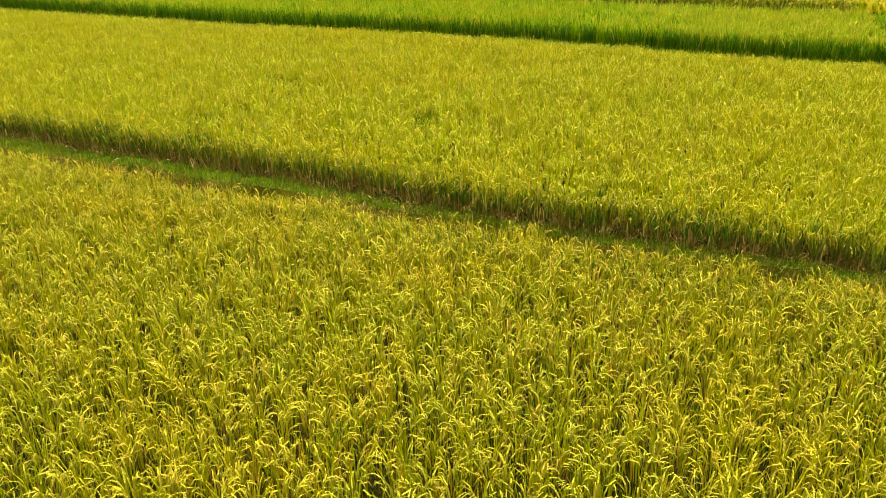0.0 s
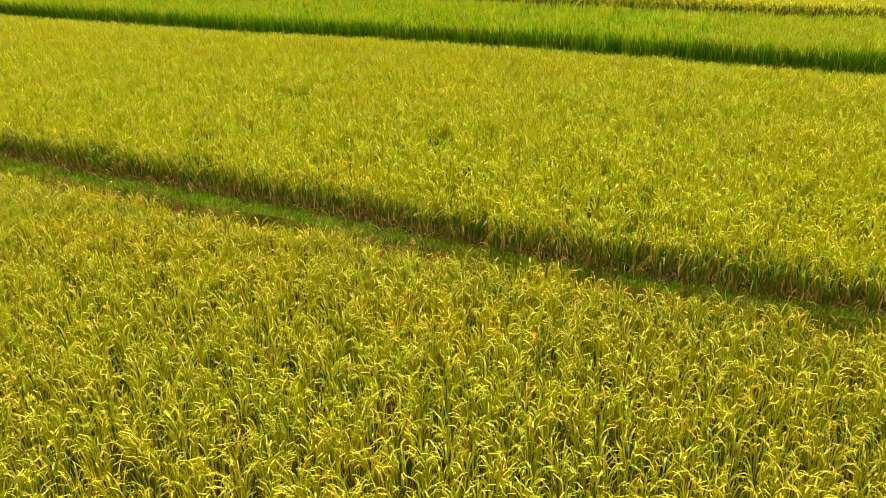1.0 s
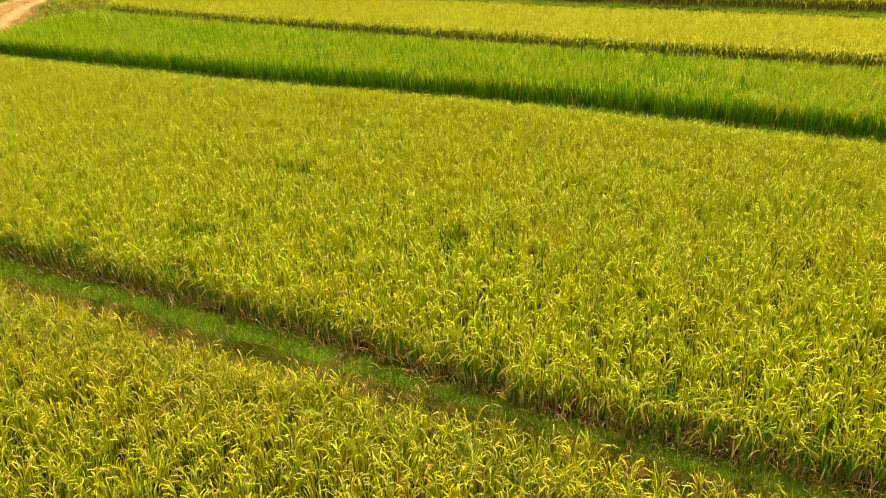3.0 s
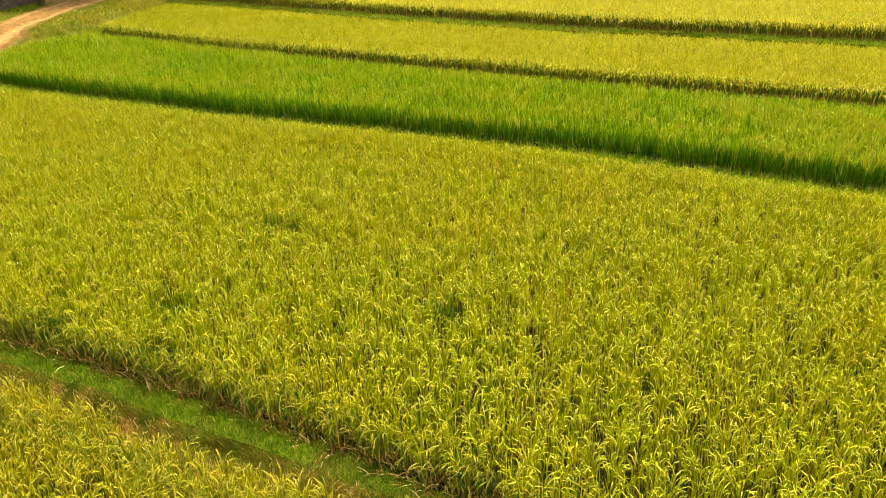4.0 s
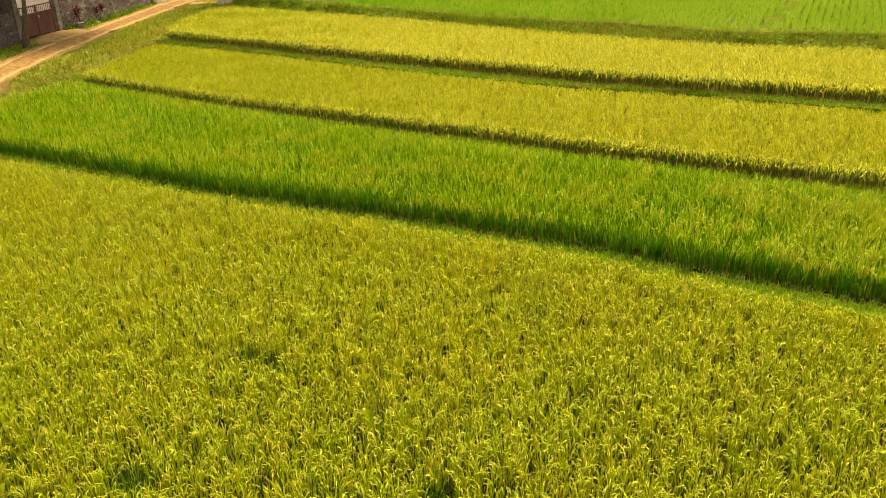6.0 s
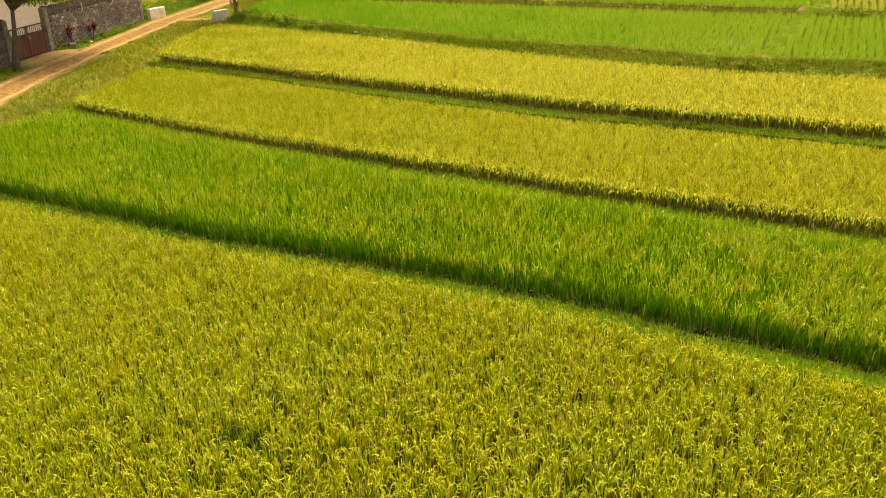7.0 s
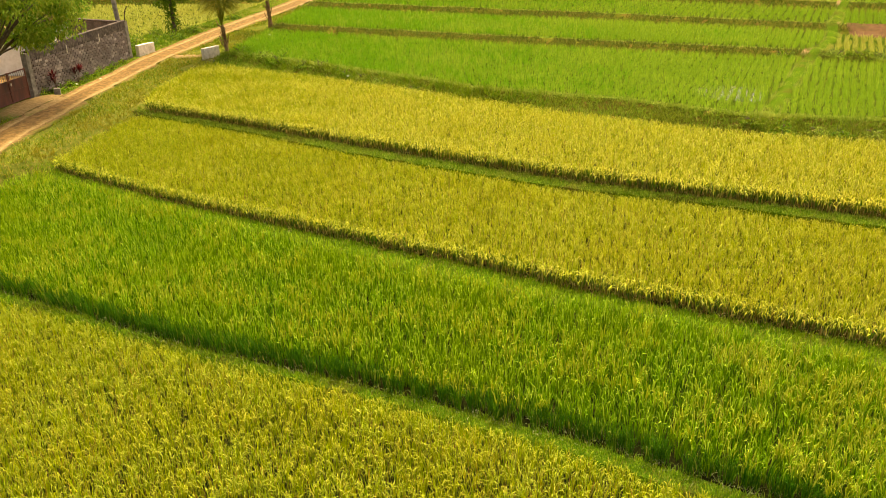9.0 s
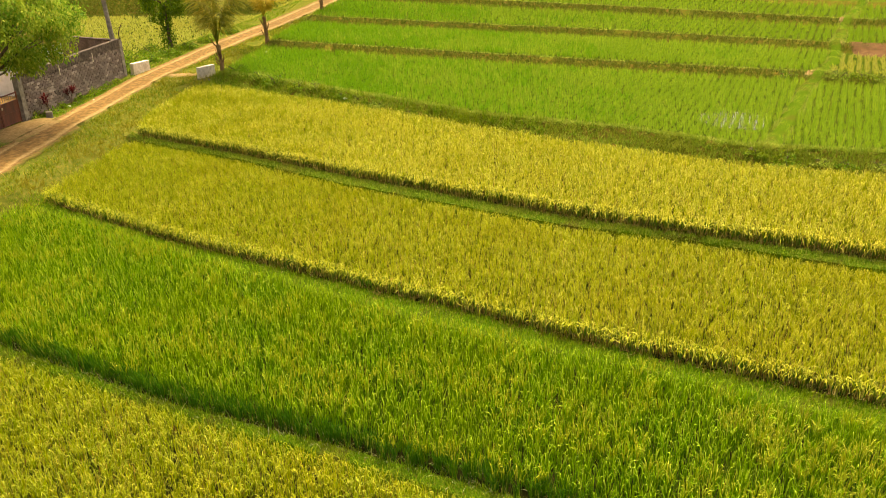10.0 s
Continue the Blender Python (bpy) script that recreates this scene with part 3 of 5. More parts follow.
def skirt(rng, ob, h, z, height, front, mat, width, tops=None, per=11, high=0.42, top_per=12, brown=None, straw=22, straw_mat=None, hang=0.85):
    """Outer rows along a field's open side: upright and outward leaves, a fringe of hanging tips, and dry straw at the foot."""
    gap = h[:, 1] - front(h[:, 0])
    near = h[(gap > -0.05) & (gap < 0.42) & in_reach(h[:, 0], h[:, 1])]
    out_dir = -1.95

    def blades(key, each, drop, lift, tall, lean, bend, power, wide, m, prof=(0.8, 1.0, 0.7, 0.0), spread=0.9):
        b, a = repeat_hills(rng, near, z, each, 0.09)
        n = len(b)
        b[:, 1] -= rng.uniform(0.0, drop, n)
        b[:, 2] += height * rng.uniform(*lift, n)
        part_mesh(key, mesh_of(key, *strips(b, out_dir + rng.normal(0, spread, n), np.abs(rng.normal(*lean, n)), rng.uniform(*bend, n), power, height * rng.uniform(*tall, n), width * wide * rng.uniform(0.7, 1.35, n), prof, rng.normal(0, 0.8, n)), m), ob)

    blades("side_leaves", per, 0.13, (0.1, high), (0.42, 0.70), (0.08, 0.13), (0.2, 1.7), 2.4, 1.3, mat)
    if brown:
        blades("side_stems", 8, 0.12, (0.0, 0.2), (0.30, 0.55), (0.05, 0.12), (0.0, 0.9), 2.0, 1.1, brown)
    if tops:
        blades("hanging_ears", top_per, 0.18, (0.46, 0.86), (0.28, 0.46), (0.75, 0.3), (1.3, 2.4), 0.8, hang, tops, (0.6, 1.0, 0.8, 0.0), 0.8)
    if straw:
        blades("straw", straw, 0.27, (0.0, 0.04), (0.16, 0.5), (0.5, 0.35), (0.2, 1.6), 1.4, 0.75, straw_mat or STRAW, spread=1.1)


def ripe_field(seed, name, label, h, z, height, leaves, ears, leaf_mat, ear_mat, front, leaf_w=0.010, ear_w=0.0135, segs=5, tufts=(), leaf_segs=4, even=1.0, back=None, droop=0.7, half_ripe=None, straw=22):
    rng = np.random.default_rng(seed)
    ob = thing(name, label, "rice field", kind="stuff")
    size = 1 + (size_of(rng, h, 0.09) - 1) * even
    if back is not None:
        size *= 1 - (1 - droop) * np.clip(1 - (back(h[:, 0]) - h[:, 1]) / 0.7, 0, 1)
    green = np.zeros(len(h), bool)
    for tx, ty, tr in tufts:
        green |= (h[:, 0] - tx) ** 2 + (h[:, 1] - ty) ** 2 < (tr * rng.uniform(0.5, 1.1, len(h))) ** 2
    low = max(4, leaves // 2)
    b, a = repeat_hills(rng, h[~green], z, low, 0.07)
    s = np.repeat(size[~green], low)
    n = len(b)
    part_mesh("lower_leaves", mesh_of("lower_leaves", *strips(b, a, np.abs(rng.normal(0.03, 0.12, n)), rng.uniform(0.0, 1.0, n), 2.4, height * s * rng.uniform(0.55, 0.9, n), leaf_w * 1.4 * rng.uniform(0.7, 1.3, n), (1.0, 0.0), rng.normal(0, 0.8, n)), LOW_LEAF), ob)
    prof_leaf = {4: (0.7, 1.0, 0.8, 0.0), 3: (0.8, 1.0, 0.0)}[leaf_segs]
    prof_ear, power = {5: ((0.6, 0.9, 1.0, 0.85, 0.0), 2.0), 4: ((0.5, 0.9, 1.0, 0.0), 2.1)}[segs]
    olive = np.zeros(len(h), bool) if half_ripe is None else half_ripe
    for kind_of, pick, leaf_m, ear_m in (("", ~green & ~olive, leaf_mat, ear_mat), ("half_ripe_", ~green & olive, OLIVE_LEAF, OLIVE_EAR)):
        if not pick.any():
            continue
        b, a = repeat_hills(rng, h[pick], z, leaves, 0.078)
        s = np.repeat(size[pick], leaves)
        n = len(b)
        b[:, 2] += height * 0.36 * s * rng.uniform(0.7, 1.1, n)
        part_mesh(kind_of + "flag_leaves", mesh_of("flag_leaves", *strips(b, a + rng.normal(0, 0.6, n), np.abs(rng.normal(0.03, 0.11, n)), rng.uniform(0.0, 1.5, n), 2.6, height * s * rng.uniform(0.45, 0.72, n), leaf_w * rng.uniform(0.7, 1.3, n), prof_leaf, rng.normal(0, 0.9, n)), leaf_m), ob)
        b, a = repeat_hills(rng, h[pick], z, ears, 0.08)
        s = np.repeat(size[pick], ears)
        n = len(b)
        b[:, 2] += height * 0.60 * s * rng.uniform(0.8, 1.12, n)
        part_mesh(kind_of + "ears", mesh_of("ears", *strips(b, a + rng.normal(0, 0.6, n), np.abs(rng.normal(0.04, 0.10, n)), rng.uniform(1.9, 4.3, n), power, height * s * rng.uniform(0.32, 0.52, n), ear_w * rng.uniform(0.7, 1.35, n), prof_ear, rng.normal(0, 0.9, n)), ear_m), ob)
    if green.any():
        hg = h[green]
        b, a = repeat_hills(rng, hg, z, 14, 0.06)
        n = len(b)
        part_mesh("weeds", mesh_of("weeds", *strips(b, a, np.abs(rng.normal(0.08, 0.12, n)), rng.uniform(0.1, 1.0, n), 2.0, height * rng.uniform(0.65, 1.02, n), leaf_w * 1.1 * rng.uniform(0.8, 1.3, n), (0.7, 1.0, 0.8, 0.0), rng.normal(0, 0.7, n)), WEED_AND_SHADE_LEAF), ob)
    # side leaves get the colour that has the open side's shade painted in
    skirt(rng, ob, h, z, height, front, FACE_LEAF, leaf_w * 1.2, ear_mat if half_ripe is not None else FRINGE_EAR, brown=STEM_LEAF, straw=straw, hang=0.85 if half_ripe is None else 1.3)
    return ob


def green_field(seed, name, label, h, z, height, leaves, mat, leaf_w, yellow=None, tip_mat=None, front=None, prof=(0.85, 1.0, 0.0), other=None, back=None):
    rng = np.random.default_rng(seed)
    ob = thing(name, label, "rice field", kind="stuff")
    size = size_of(rng, h, 0.12)
    if back is not None:
        size *= 1 - 0.35 * np.clip(1 - (back(h[:, 0]) - h[:, 1]) / 0.7, 0, 1)
    b, a = repeat_hills(rng, h, z, leaves, 0.095 if yellow is None else 0.08)
    s = np.repeat(size, leaves)
    n = len(b)
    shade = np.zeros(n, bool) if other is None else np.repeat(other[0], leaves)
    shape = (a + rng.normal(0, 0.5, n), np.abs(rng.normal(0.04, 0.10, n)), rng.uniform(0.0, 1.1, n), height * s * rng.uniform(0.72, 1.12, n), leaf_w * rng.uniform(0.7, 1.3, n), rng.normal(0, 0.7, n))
    for key, pick, m in (("leaves", ~shade, mat), ("deep_green_and_shaded_leaves", shade, other[1] if other else mat)):
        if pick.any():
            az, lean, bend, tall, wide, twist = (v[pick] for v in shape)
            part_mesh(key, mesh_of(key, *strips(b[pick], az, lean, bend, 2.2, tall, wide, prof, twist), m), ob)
    if yellow is not None:
        for name2, hy, per in (("leaf_tips", h[~other[0]], 6), ("ears", h[yellow], 7), ("patch_ears", h[yellow & (h[:, 0] > 5.4)], 9)):
            b, a = repeat_hills(rng, hy, z, per, 0.09)
            n = len(b)
            b[:, 2] += height * 0.58 * rng.uniform(0.9, 1.12, n)
            part_mesh(name2, mesh_of(name2, *strips(b, a, np.abs(rng.normal(0.06, 0.10, n)), rng.uniform(0.2, 2.6, n), 2.6, height * rng.uniform(0.32, 0.56, n), 0.0155 * rng.uniform(0.75, 1.3, n), (0.6, 0.9, 1.0, 0.0), rng.normal(0, 0.9, n)), {"patch_ears": MID_EAR, "ears": OLIVE_EAR}.get(name2, tip_mat)), ob)
        # rice side leaves in the dark weed green, to paint the shaded front
        skirt(rng, ob, h, z, height, front, WEED_AND_SHADE_LEAF, leaf_w * 1.0, None, 22, 0.5, straw=7, straw_mat=PALE_STRAW)
    return ob


_r = np.random.default_rng(5)
# near field: planted from its far edge towards the path's start
h0 = hills(_r, lambda x: np.full_like(x, 2.2), lambda x: E0(x) + 0.17, -14, 14, 0.18)
h0 = h0[h0[:, 1] > 3.2]
field_0 = ripe_field(1, "ripe_rice_field", "dense ripe golden rice with drooping ears", h0, FIELD_Z["f0"], 0.60, 14, 12, RIPE_LEAF, RIPE_EAR, lambda x: E0(x) - 0.4, 0.0112, 0.0118, leaf_segs=3)
h1 = hills(_r, E1, E2, -16, 22, 0.178)
TUFTS = ((-4.3, 13.7, 0.3), (-0.3, 13.7, 0.25), (-3.6, 16.8, 0.3), (-3.1, 16.6, 0.25), (-5.9, 14.0, 0.2), (-5.8, 13.2, 0.3), (-3.9, 12.5, 0.25), (1.9, 9.7, 0.3), (3.2, 9.1, 0.25), (0.2, 10.3, 0.2), (-1.3, 15.2, 0.15), (1.5, 15.8, 0.15), (2.3, 12.9, 0.18))
field_1 = ripe_field(2, "ripe_rice_field", "dense ripe golden rice with green tufts, beside a turf path", h1, FIELD_Z["f1"], 0.60, 11, 10, MID_LEAF, MID_EAR, E1, 0.0125, 0.0128, segs=5, tufts=TUFTS, leaf_segs=3, back=E2, droop=0.7)
h2 = hills(_r, E3, E4, -17.6, 24, 0.2)
yel = np.array([noise.noise(Vector((x * 0.5, y * 0.7, 21))) + 0.7 * noise.noise(Vector((x * 1.6, y * 1.6, 5))) for x, y in h2])
yel = ((h2[:, 0] > 6.1 + 0.4 * np.sin(h2[:, 1] * 3)) & (h2[:, 1] < E4(h2[:, 0]) - 1.2) & (h2[:, 1] > E3(h2[:, 0]) + 0.35) & (_r.random(len(h2)) < 0.7)) | ((yel > -0.08) & (_r.random(len(h2)) < np.clip((yel + 0.1) * 2.2, 0, 0.85)))
# rows nearest the front edge wear the darkened copy, as a painted shade band
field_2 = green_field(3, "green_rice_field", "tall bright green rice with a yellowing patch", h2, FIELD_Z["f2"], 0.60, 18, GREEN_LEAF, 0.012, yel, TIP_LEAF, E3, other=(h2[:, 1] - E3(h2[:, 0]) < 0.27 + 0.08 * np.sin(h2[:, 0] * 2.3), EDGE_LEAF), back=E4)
h3 = hills(_r, E5, E6, -16.5, 26, 0.172)


def half_ripe(h, full, none):
    """Hills that ripen late: many towards the road, fewer away from it."""
    slow = np.array([noise.noise(Vector((x * 0.35, y * 0.5, 17))) for x, y in h])
    return _r.random(len(h)) < np.clip((none - h[:, 0]) / (none - full) + 0.5 * slow, 0.08, 0.92)


field_3 = ripe_field(4, "ripe_rice_field", "ripe straw-yellow rice strip along a grassy bund", h3, FIELD_Z["f3"], 0.58, 8, 7, PALE_LEAF, PALE_EAR, E5, 0.0130, 0.0138, 4, leaf_segs=3, even=0.4, back=E6, droop=0.82, half_ripe=half_ripe(h3, -16.0, 5.0), straw=9)
h4 = hills(_r, E7, lambda x: E8(x) + np.clip((11 - x) * 0.06, 0, 0.65), -16.5, 28, 0.182)
field_4 = ripe_field(6, "ripe_rice_field", "ripe golden-yellow rice strip below an earth bank", h4, FIELD_Z["f4"], 0.62, 7, 7, PALE_LEAF, GOLD_EAR, E7, 0.0145, 0.0155, 4, leaf_segs=3, even=0.4, half_ripe=half_ripe(h4, -20.0, -2.0), straw=7)


def outer(seed, ob, near, far, x0, x1, z, height, mats, y_min=-99.0):
    """The rest of a field, away from the path: coarser plants of the same kinds."""
    rng = np.random.default_rng(seed)
    g = []
    xs = np.arange(x0, x1, 0.5)
    for v in np.arange(0.1, 40, 0.5):
        x = xs + rng.uniform(-0.15, 0.15, len(xs))
        y = near(x) + v + rng.uniform(-0.15, 0.15, len(xs))
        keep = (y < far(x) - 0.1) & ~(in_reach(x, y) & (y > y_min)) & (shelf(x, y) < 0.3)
        g.append(np.stack([x, y], 1)[keep])
    g = np.concatenate(g)
    for name, mat, per, lift, tall, wide in mats:
        b, a = repeat_hills(rng, g, z, per, 0.28)
        n = len(b)
        b[:, 2] += height * lift
        part_mesh(name, mesh_of(name, *strips(b, a, np.abs(rng.normal(0.1, 0.2, n)), rng.uniform(0.2, 1.6, n), 1.8, height * tall * rng.uniform(0.7, 1.1, n), wide * rng.uniform(0.8, 1.3, n), (0.9, 1.0, 0.0), rng.normal(0, 0.8, n)), mat), ob)


RIPE_MIX = (("outer_leaves", RIPE_LEAF, 8, 0.1, 0.95, 0.12), ("outer_ears", RIPE_EAR, 7, 0.55, 0.55, 0.07))
PALE_MIX = (("outer_leaves", PALE_LEAF, 8, 0.1, 0.95, 0.12), ("outer_ears", PALE_EAR, 7, 0.55, 0.55, 0.07))
outer(21, field_0, lambda x: np.full_like(x, -8.0), E0, -16.5, 30, FIELD_Z["f0"], 0.6, RIPE_MIX, 3.2)
outer(22, field_1, E1, E2, -16.5, 30, FIELD_Z["f1"], 0.6, RIPE_MIX)
outer(23, field_2, E3, E4, -16.5, 30, FIELD_Z["f2"], 0.6, (("outer_leaves", GREEN_LEAF, 14, 0.1, 0.95, 0.12),))
outer(24, field_3, E5, E6, -16.5, 30, FIELD_Z["f3"], 0.58, PALE_MIX)
outer(25, field_4, E7, E8, -16.5, 30, FIELD_Z["f4"], 0.58, PALE_MIX)


BUND = ((11.1, 39.5), (12.9, 43.0), (16.5, 50.4), (19.7, 55.6), (21.0, 58.9), (23.5, 64.2), (25.2, 67.6), (28.4, 73.4), (31.5, 80.0))


def bund_x(y):
    return np.interp(y, [p[1] for p in BUND], [p[0] for p in BUND])


def young_field(seed, name, label, near, far, z, x0, x1, step, height, leaves, w, off=(0.7, 0.2), mat=None, side=-1, gap=None):
    """Young rice in rows on one side of the bund that crosses the plots."""
    rng = np.random.default_rng(seed)
    out = []
    xs = np.arange(x0 - 8, x1, step * 1.22)
    for v in np.arange(0, 40, step * 0.8):
        x = xs + 0.36 * v + rng.normal(0, 0.17, len(xs)) * step
        y = near(x) + off[0] + v + rng.normal(0, 0.2, len(xs)) * step
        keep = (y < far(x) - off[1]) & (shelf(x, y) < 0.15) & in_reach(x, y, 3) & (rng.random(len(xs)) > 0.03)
        keep &= (x - bund_x(y)) * side > 0.42
        if gap:
            near_gap = ((x - gap[0]) / gap[2]) ** 2 + ((y - gap[1]) / gap[3]) ** 2 < rng.uniform(0.3, 1.2, len(xs))
            keep &= ~near_gap | (rng.random(len(xs)) < 0.72)
        out.append(np.stack([x, y], 1)[keep])
    h = np.concatenate(out)
    swell = np.array([noise.noise(Vector((p * 0.25, q * 0.25, 9))) for p, q in h])
    deep = rng.random(len(h)) < np.clip(0.42 - h[:, 0] / 22 + 0.7 * swell, 0, 1)
    return green_field(seed, name, label, h, z, height, leaves, mat or YOUNG_LEAF, w, prof=(0.85, 1.0, 0.0) if w < 0.024 else (1.0, 0.0), other=None if mat else (deep, DEEP_LEAF))


PLOT = "bright green young rice planted in rows in shallow water"
GAP = (11.1, 44.1, 1.35, 1.3)
young_field(11, "young_rice_plot", PLOT, E9, E10, FIELD_Z["g1"], -15, 20, 0.25, 0.35, 13, 0.016, gap=GAP)
young_field(12, "young_rice_plot", PLOT, E10, E11, FIELD_Z["g2"], -14, 24, 0.27, 0.38, 13, 0.02, (1.75, 0.2))
young_field(13, "young_rice_plot", PLOT, E11, E12, FIELD_Z["g3"], -13, 28, 0.33, 0.38, 10, 0.028, (2.0, 0.2))
young_field(14, "young_rice_plot", PLOT, E12, E13, FIELD_Z["g4"], -12, 32, 0.38, 0.38, 9, 0.034, (2.3, 0.2))
young_field(15, "young_rice_plot", PLOT, E9, E10, FIELD_Z["g1"], 10, 30, 0.25, 0.35, 12, 0.016, side=1)
young_field(16, "young_rice_plot", "sparse yellow-green young rice below a bare earth bank", E10, E11, FIELD_Z["g2"], 14, 34, 0.30, 0.30, 8, 0.018, (1.75, 1.2), LIME_LEAF, 1)
young_field(17, "young_rice_plot", PLOT, E11, E12, FIELD_Z["g3"], 18, 38, 0.31, 0.38, 11, 0.025, (2.0, 0.2), None, 1)
young_field(18, "young_rice_plot", PLOT, E12, E13, FIELD_Z["g4"], 22, 42, 0.36, 0.38, 10, 0.03, (2.3, 0.2), None, 1)


def left_plot():
    """The low yellow-green plot beyond the compound."""
    rng = np.random.default_rng(19)
    g = np.stack(np.meshgrid(np.arange(-38, -10, 0.40), np.arange(62.5, 104, 0.44)), -1).reshape(-1, 2)
    g = g + rng.normal(0, 0.13, g.shape)
    g = g[(g[:, 0] < road_x(g[:, 1]) - 3.4) & (np.abs(g[:, 1] - 85.0) > 1.5)]
    z = np.array([floor_z(x, y) for x, y in g])
    b, a = repeat_hills(rng, g, 0.0, 13, 0.22)
    b[:, 2] = np.repeat(z, 13)
    n = len(b)
    ob = thing("yellow_green_rice_plot", "yellow-green half-grown rice in a low plot", "rice field", kind="stuff")
    part_mesh("leaves", mesh_of("leaves", *strips(b, a, np.abs(rng.normal(0.06, 0.12, n)), rng.uniform(0.1, 1.1, n), 2.2, 0.24 * rng.uniform(0.75, 1.05, n), 0.06 * rng.uniform(0.7, 1.3, n), (1.0, 0.0), rng.normal(0, 0.7, n)), LIME_LEAF), ob)


left_plot()


def puddle():
    """Open water between the seedlings."""
    bm = bmesh.new()
    ring = []
    for k in range(40):
        w = 2 * math.pi * k / 40
        r = 1 + 0.25 * noise.noise(Vector((math.cos(w) * 1.5, math.sin(w) * 1.5, 3)))
        ring.append(bm.verts.new((GAP[0] + GAP[2] * 1.1 * r * math.cos(w), GAP[1] + GAP[3] * 1.1 * r * math.sin(w), FIELD_Z["g1"] + 0.03)))
    bm.faces.new(ring)
    m, t, ns, ln, p = material("still_water")
    ln.new(ramp(t, noise_of(t, 2.0, 3), [(0.3, (0.05, 0.06, 0.015)), (0.7, (0.09, 0.09, 0.03))]), p.inputs["Base Color"])
    p.inputs["Roughness"].default_value, p.inputs["IOR"].default_value = 0.03, 1.33
    me = bpy.data.meshes.new("water")
    bm.to_mesh(me)
    bm.free()
    me.materials.append(m)
    tagged(new("water", me), "shallow still water between seedlings", "water", kind="structure")


puddle()


def cross_bund():
    """The grassy bund that crosses the young plots."""
    ys = np.arange(39.3, 80, 0.35)
    V = []
    us = (-0.38, -0.25, -0.1, 0.1, 0.25, 0.38)
    for y in ys:
        for u in us:
            x = float(bund_x(y)) + u * (1 + 0.2 * noise.noise(Vector((y, u, 0))))
            up = 0.14 * min(1.0, (y - 39.3) / 1.2) * (1 - (abs(u) / 0.39) ** 2) + 0.05 * noise.noise(Vector((x * 2, y * 2, 8)))
            V.append((x, y + u * -0.45, floor_z(x, y + u * -0.45) + up - (0.12 if abs(u) > 0.35 else 0)))
    m, n = len(ys), len(us)
    idx = np.arange(m * n).reshape(m, n)
    a, b, c, d = idx[:-1, :-1], idx[:-1, 1:], idx[1:, 1:], idx[1:, :-1]
    tris = np.stack([np.stack([a, b, c], -1), np.stack([a, c, d], -1)], 2).reshape(-1, 3)
    tagged(new("bund", mesh_of("bund", V, tris, TURF, True)), "low grassy earth bund between young rice plots", "bund", kind="structure")


cross_bund()


# ---- grass and weeds, as stuff ----
def grass(seed, name, label, spots, per, tall, width, mat, bend=1.2, lean=0.35, category="grass", prof=(0.9, 0.8, 0.0)):
    rng = np.random.default_rng(seed)
    z = np.array([floor_z(x, y) for x, y in spots])
    b, a = repeat_hills(rng, spots, 0.0, per, 0.06)
    b[:, 2] = np.repeat(z, per) - 0.005
    n = len(b)
    me = mesh_of(name, *strips(b, a, np.abs(rng.normal(0.1, lean, n)), rng.uniform(0.1, bend, n), 1.6, tall * rng.uniform(0.45, 1.25, n), width * rng.uniform(0.7, 1.3, n), prof, rng.normal(0, 0.6, n)), mat)
    return tagged(new(name, me), label, category, kind="stuff")


def band(rng, near, n_off, far, f_off, x0, x1, density, patchy=0.0):
    area = (x1 - x0) * 1.0
    mid = np.linspace(x0, x1, 50)
    wide = np.mean(far(mid) + f_off - near(mid) - n_off)
    n = int(area * wide * density)
    x = rng.uniform(x0, x1, n)
    y = near(x) + n_off + rng.random(n) * (far(x) + f_off - near(x) - n_off)
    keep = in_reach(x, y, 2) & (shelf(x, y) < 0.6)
    if patchy:
        keep &= np.array([noise.noise(Vector((p * 1.1, q * 1.1, 6))) for p, q in zip(x, y)]) > patchy - 0.6
    return np.stack([x, y], 1)[keep]


_g = np.random.default_rng(31)
grass(40, "path_tufts", "taller grass tufts along the footpath bund", band(_g, EM, 0.02, E1, 0.1, -12, 8, 26), 9, 0.18, 0.009, PATH_GRASS, 1.6, 0.45)
grass(39, "dry_tufts", "dry brown grass on the side of the footpath bund", band(_g, E0, -0.02, EM, 0.04, -12, 8, 150, 0.35), 7, 0.12, 0.008, STRAW, 1.6, 0.5)
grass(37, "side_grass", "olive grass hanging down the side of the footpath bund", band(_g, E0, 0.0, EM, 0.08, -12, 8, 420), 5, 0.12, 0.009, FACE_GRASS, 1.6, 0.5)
grass(41, "path_grass", "short dense green grass on the footpath bund", band(_g, EM, 0.0, E1, 0.02, -12, 8, 360), 6, 0.10, 0.0075, PATH_GRASS, 1.5)
grass(42, "bund_grass", "short green grass on a field bund", band(_g, E2, 0.0, E3, 0.03, -17, 12, 230), 4, 0.16, 0.010, BUND_GRASS)
grass(43, "bund_grass", "short green grass on a field bund", band(_g, E4, 0.0, E5, 0.03, -18, 15, 240), 4, 0.16, 0.012, BUND_GRASS)
grass(44, "bund_grass", "short green grass on a field bund", band(_g, E6, -0.08, E7, 0.03, -17, 17, 340), 5, 0.13, 0.016, BANK_GRASS, 1.0, 0.8, prof=(1.0, 0.0))
grass(45, "bank_grass", "rough grass on an earth bank", band(_g, E8, 0.05, E9, 0.0, -17, 20, 250, 0.15), 5, 0.2, 0.021, BANK_GRASS, 1.2, 0.7, prof=(1.0, 0.0))
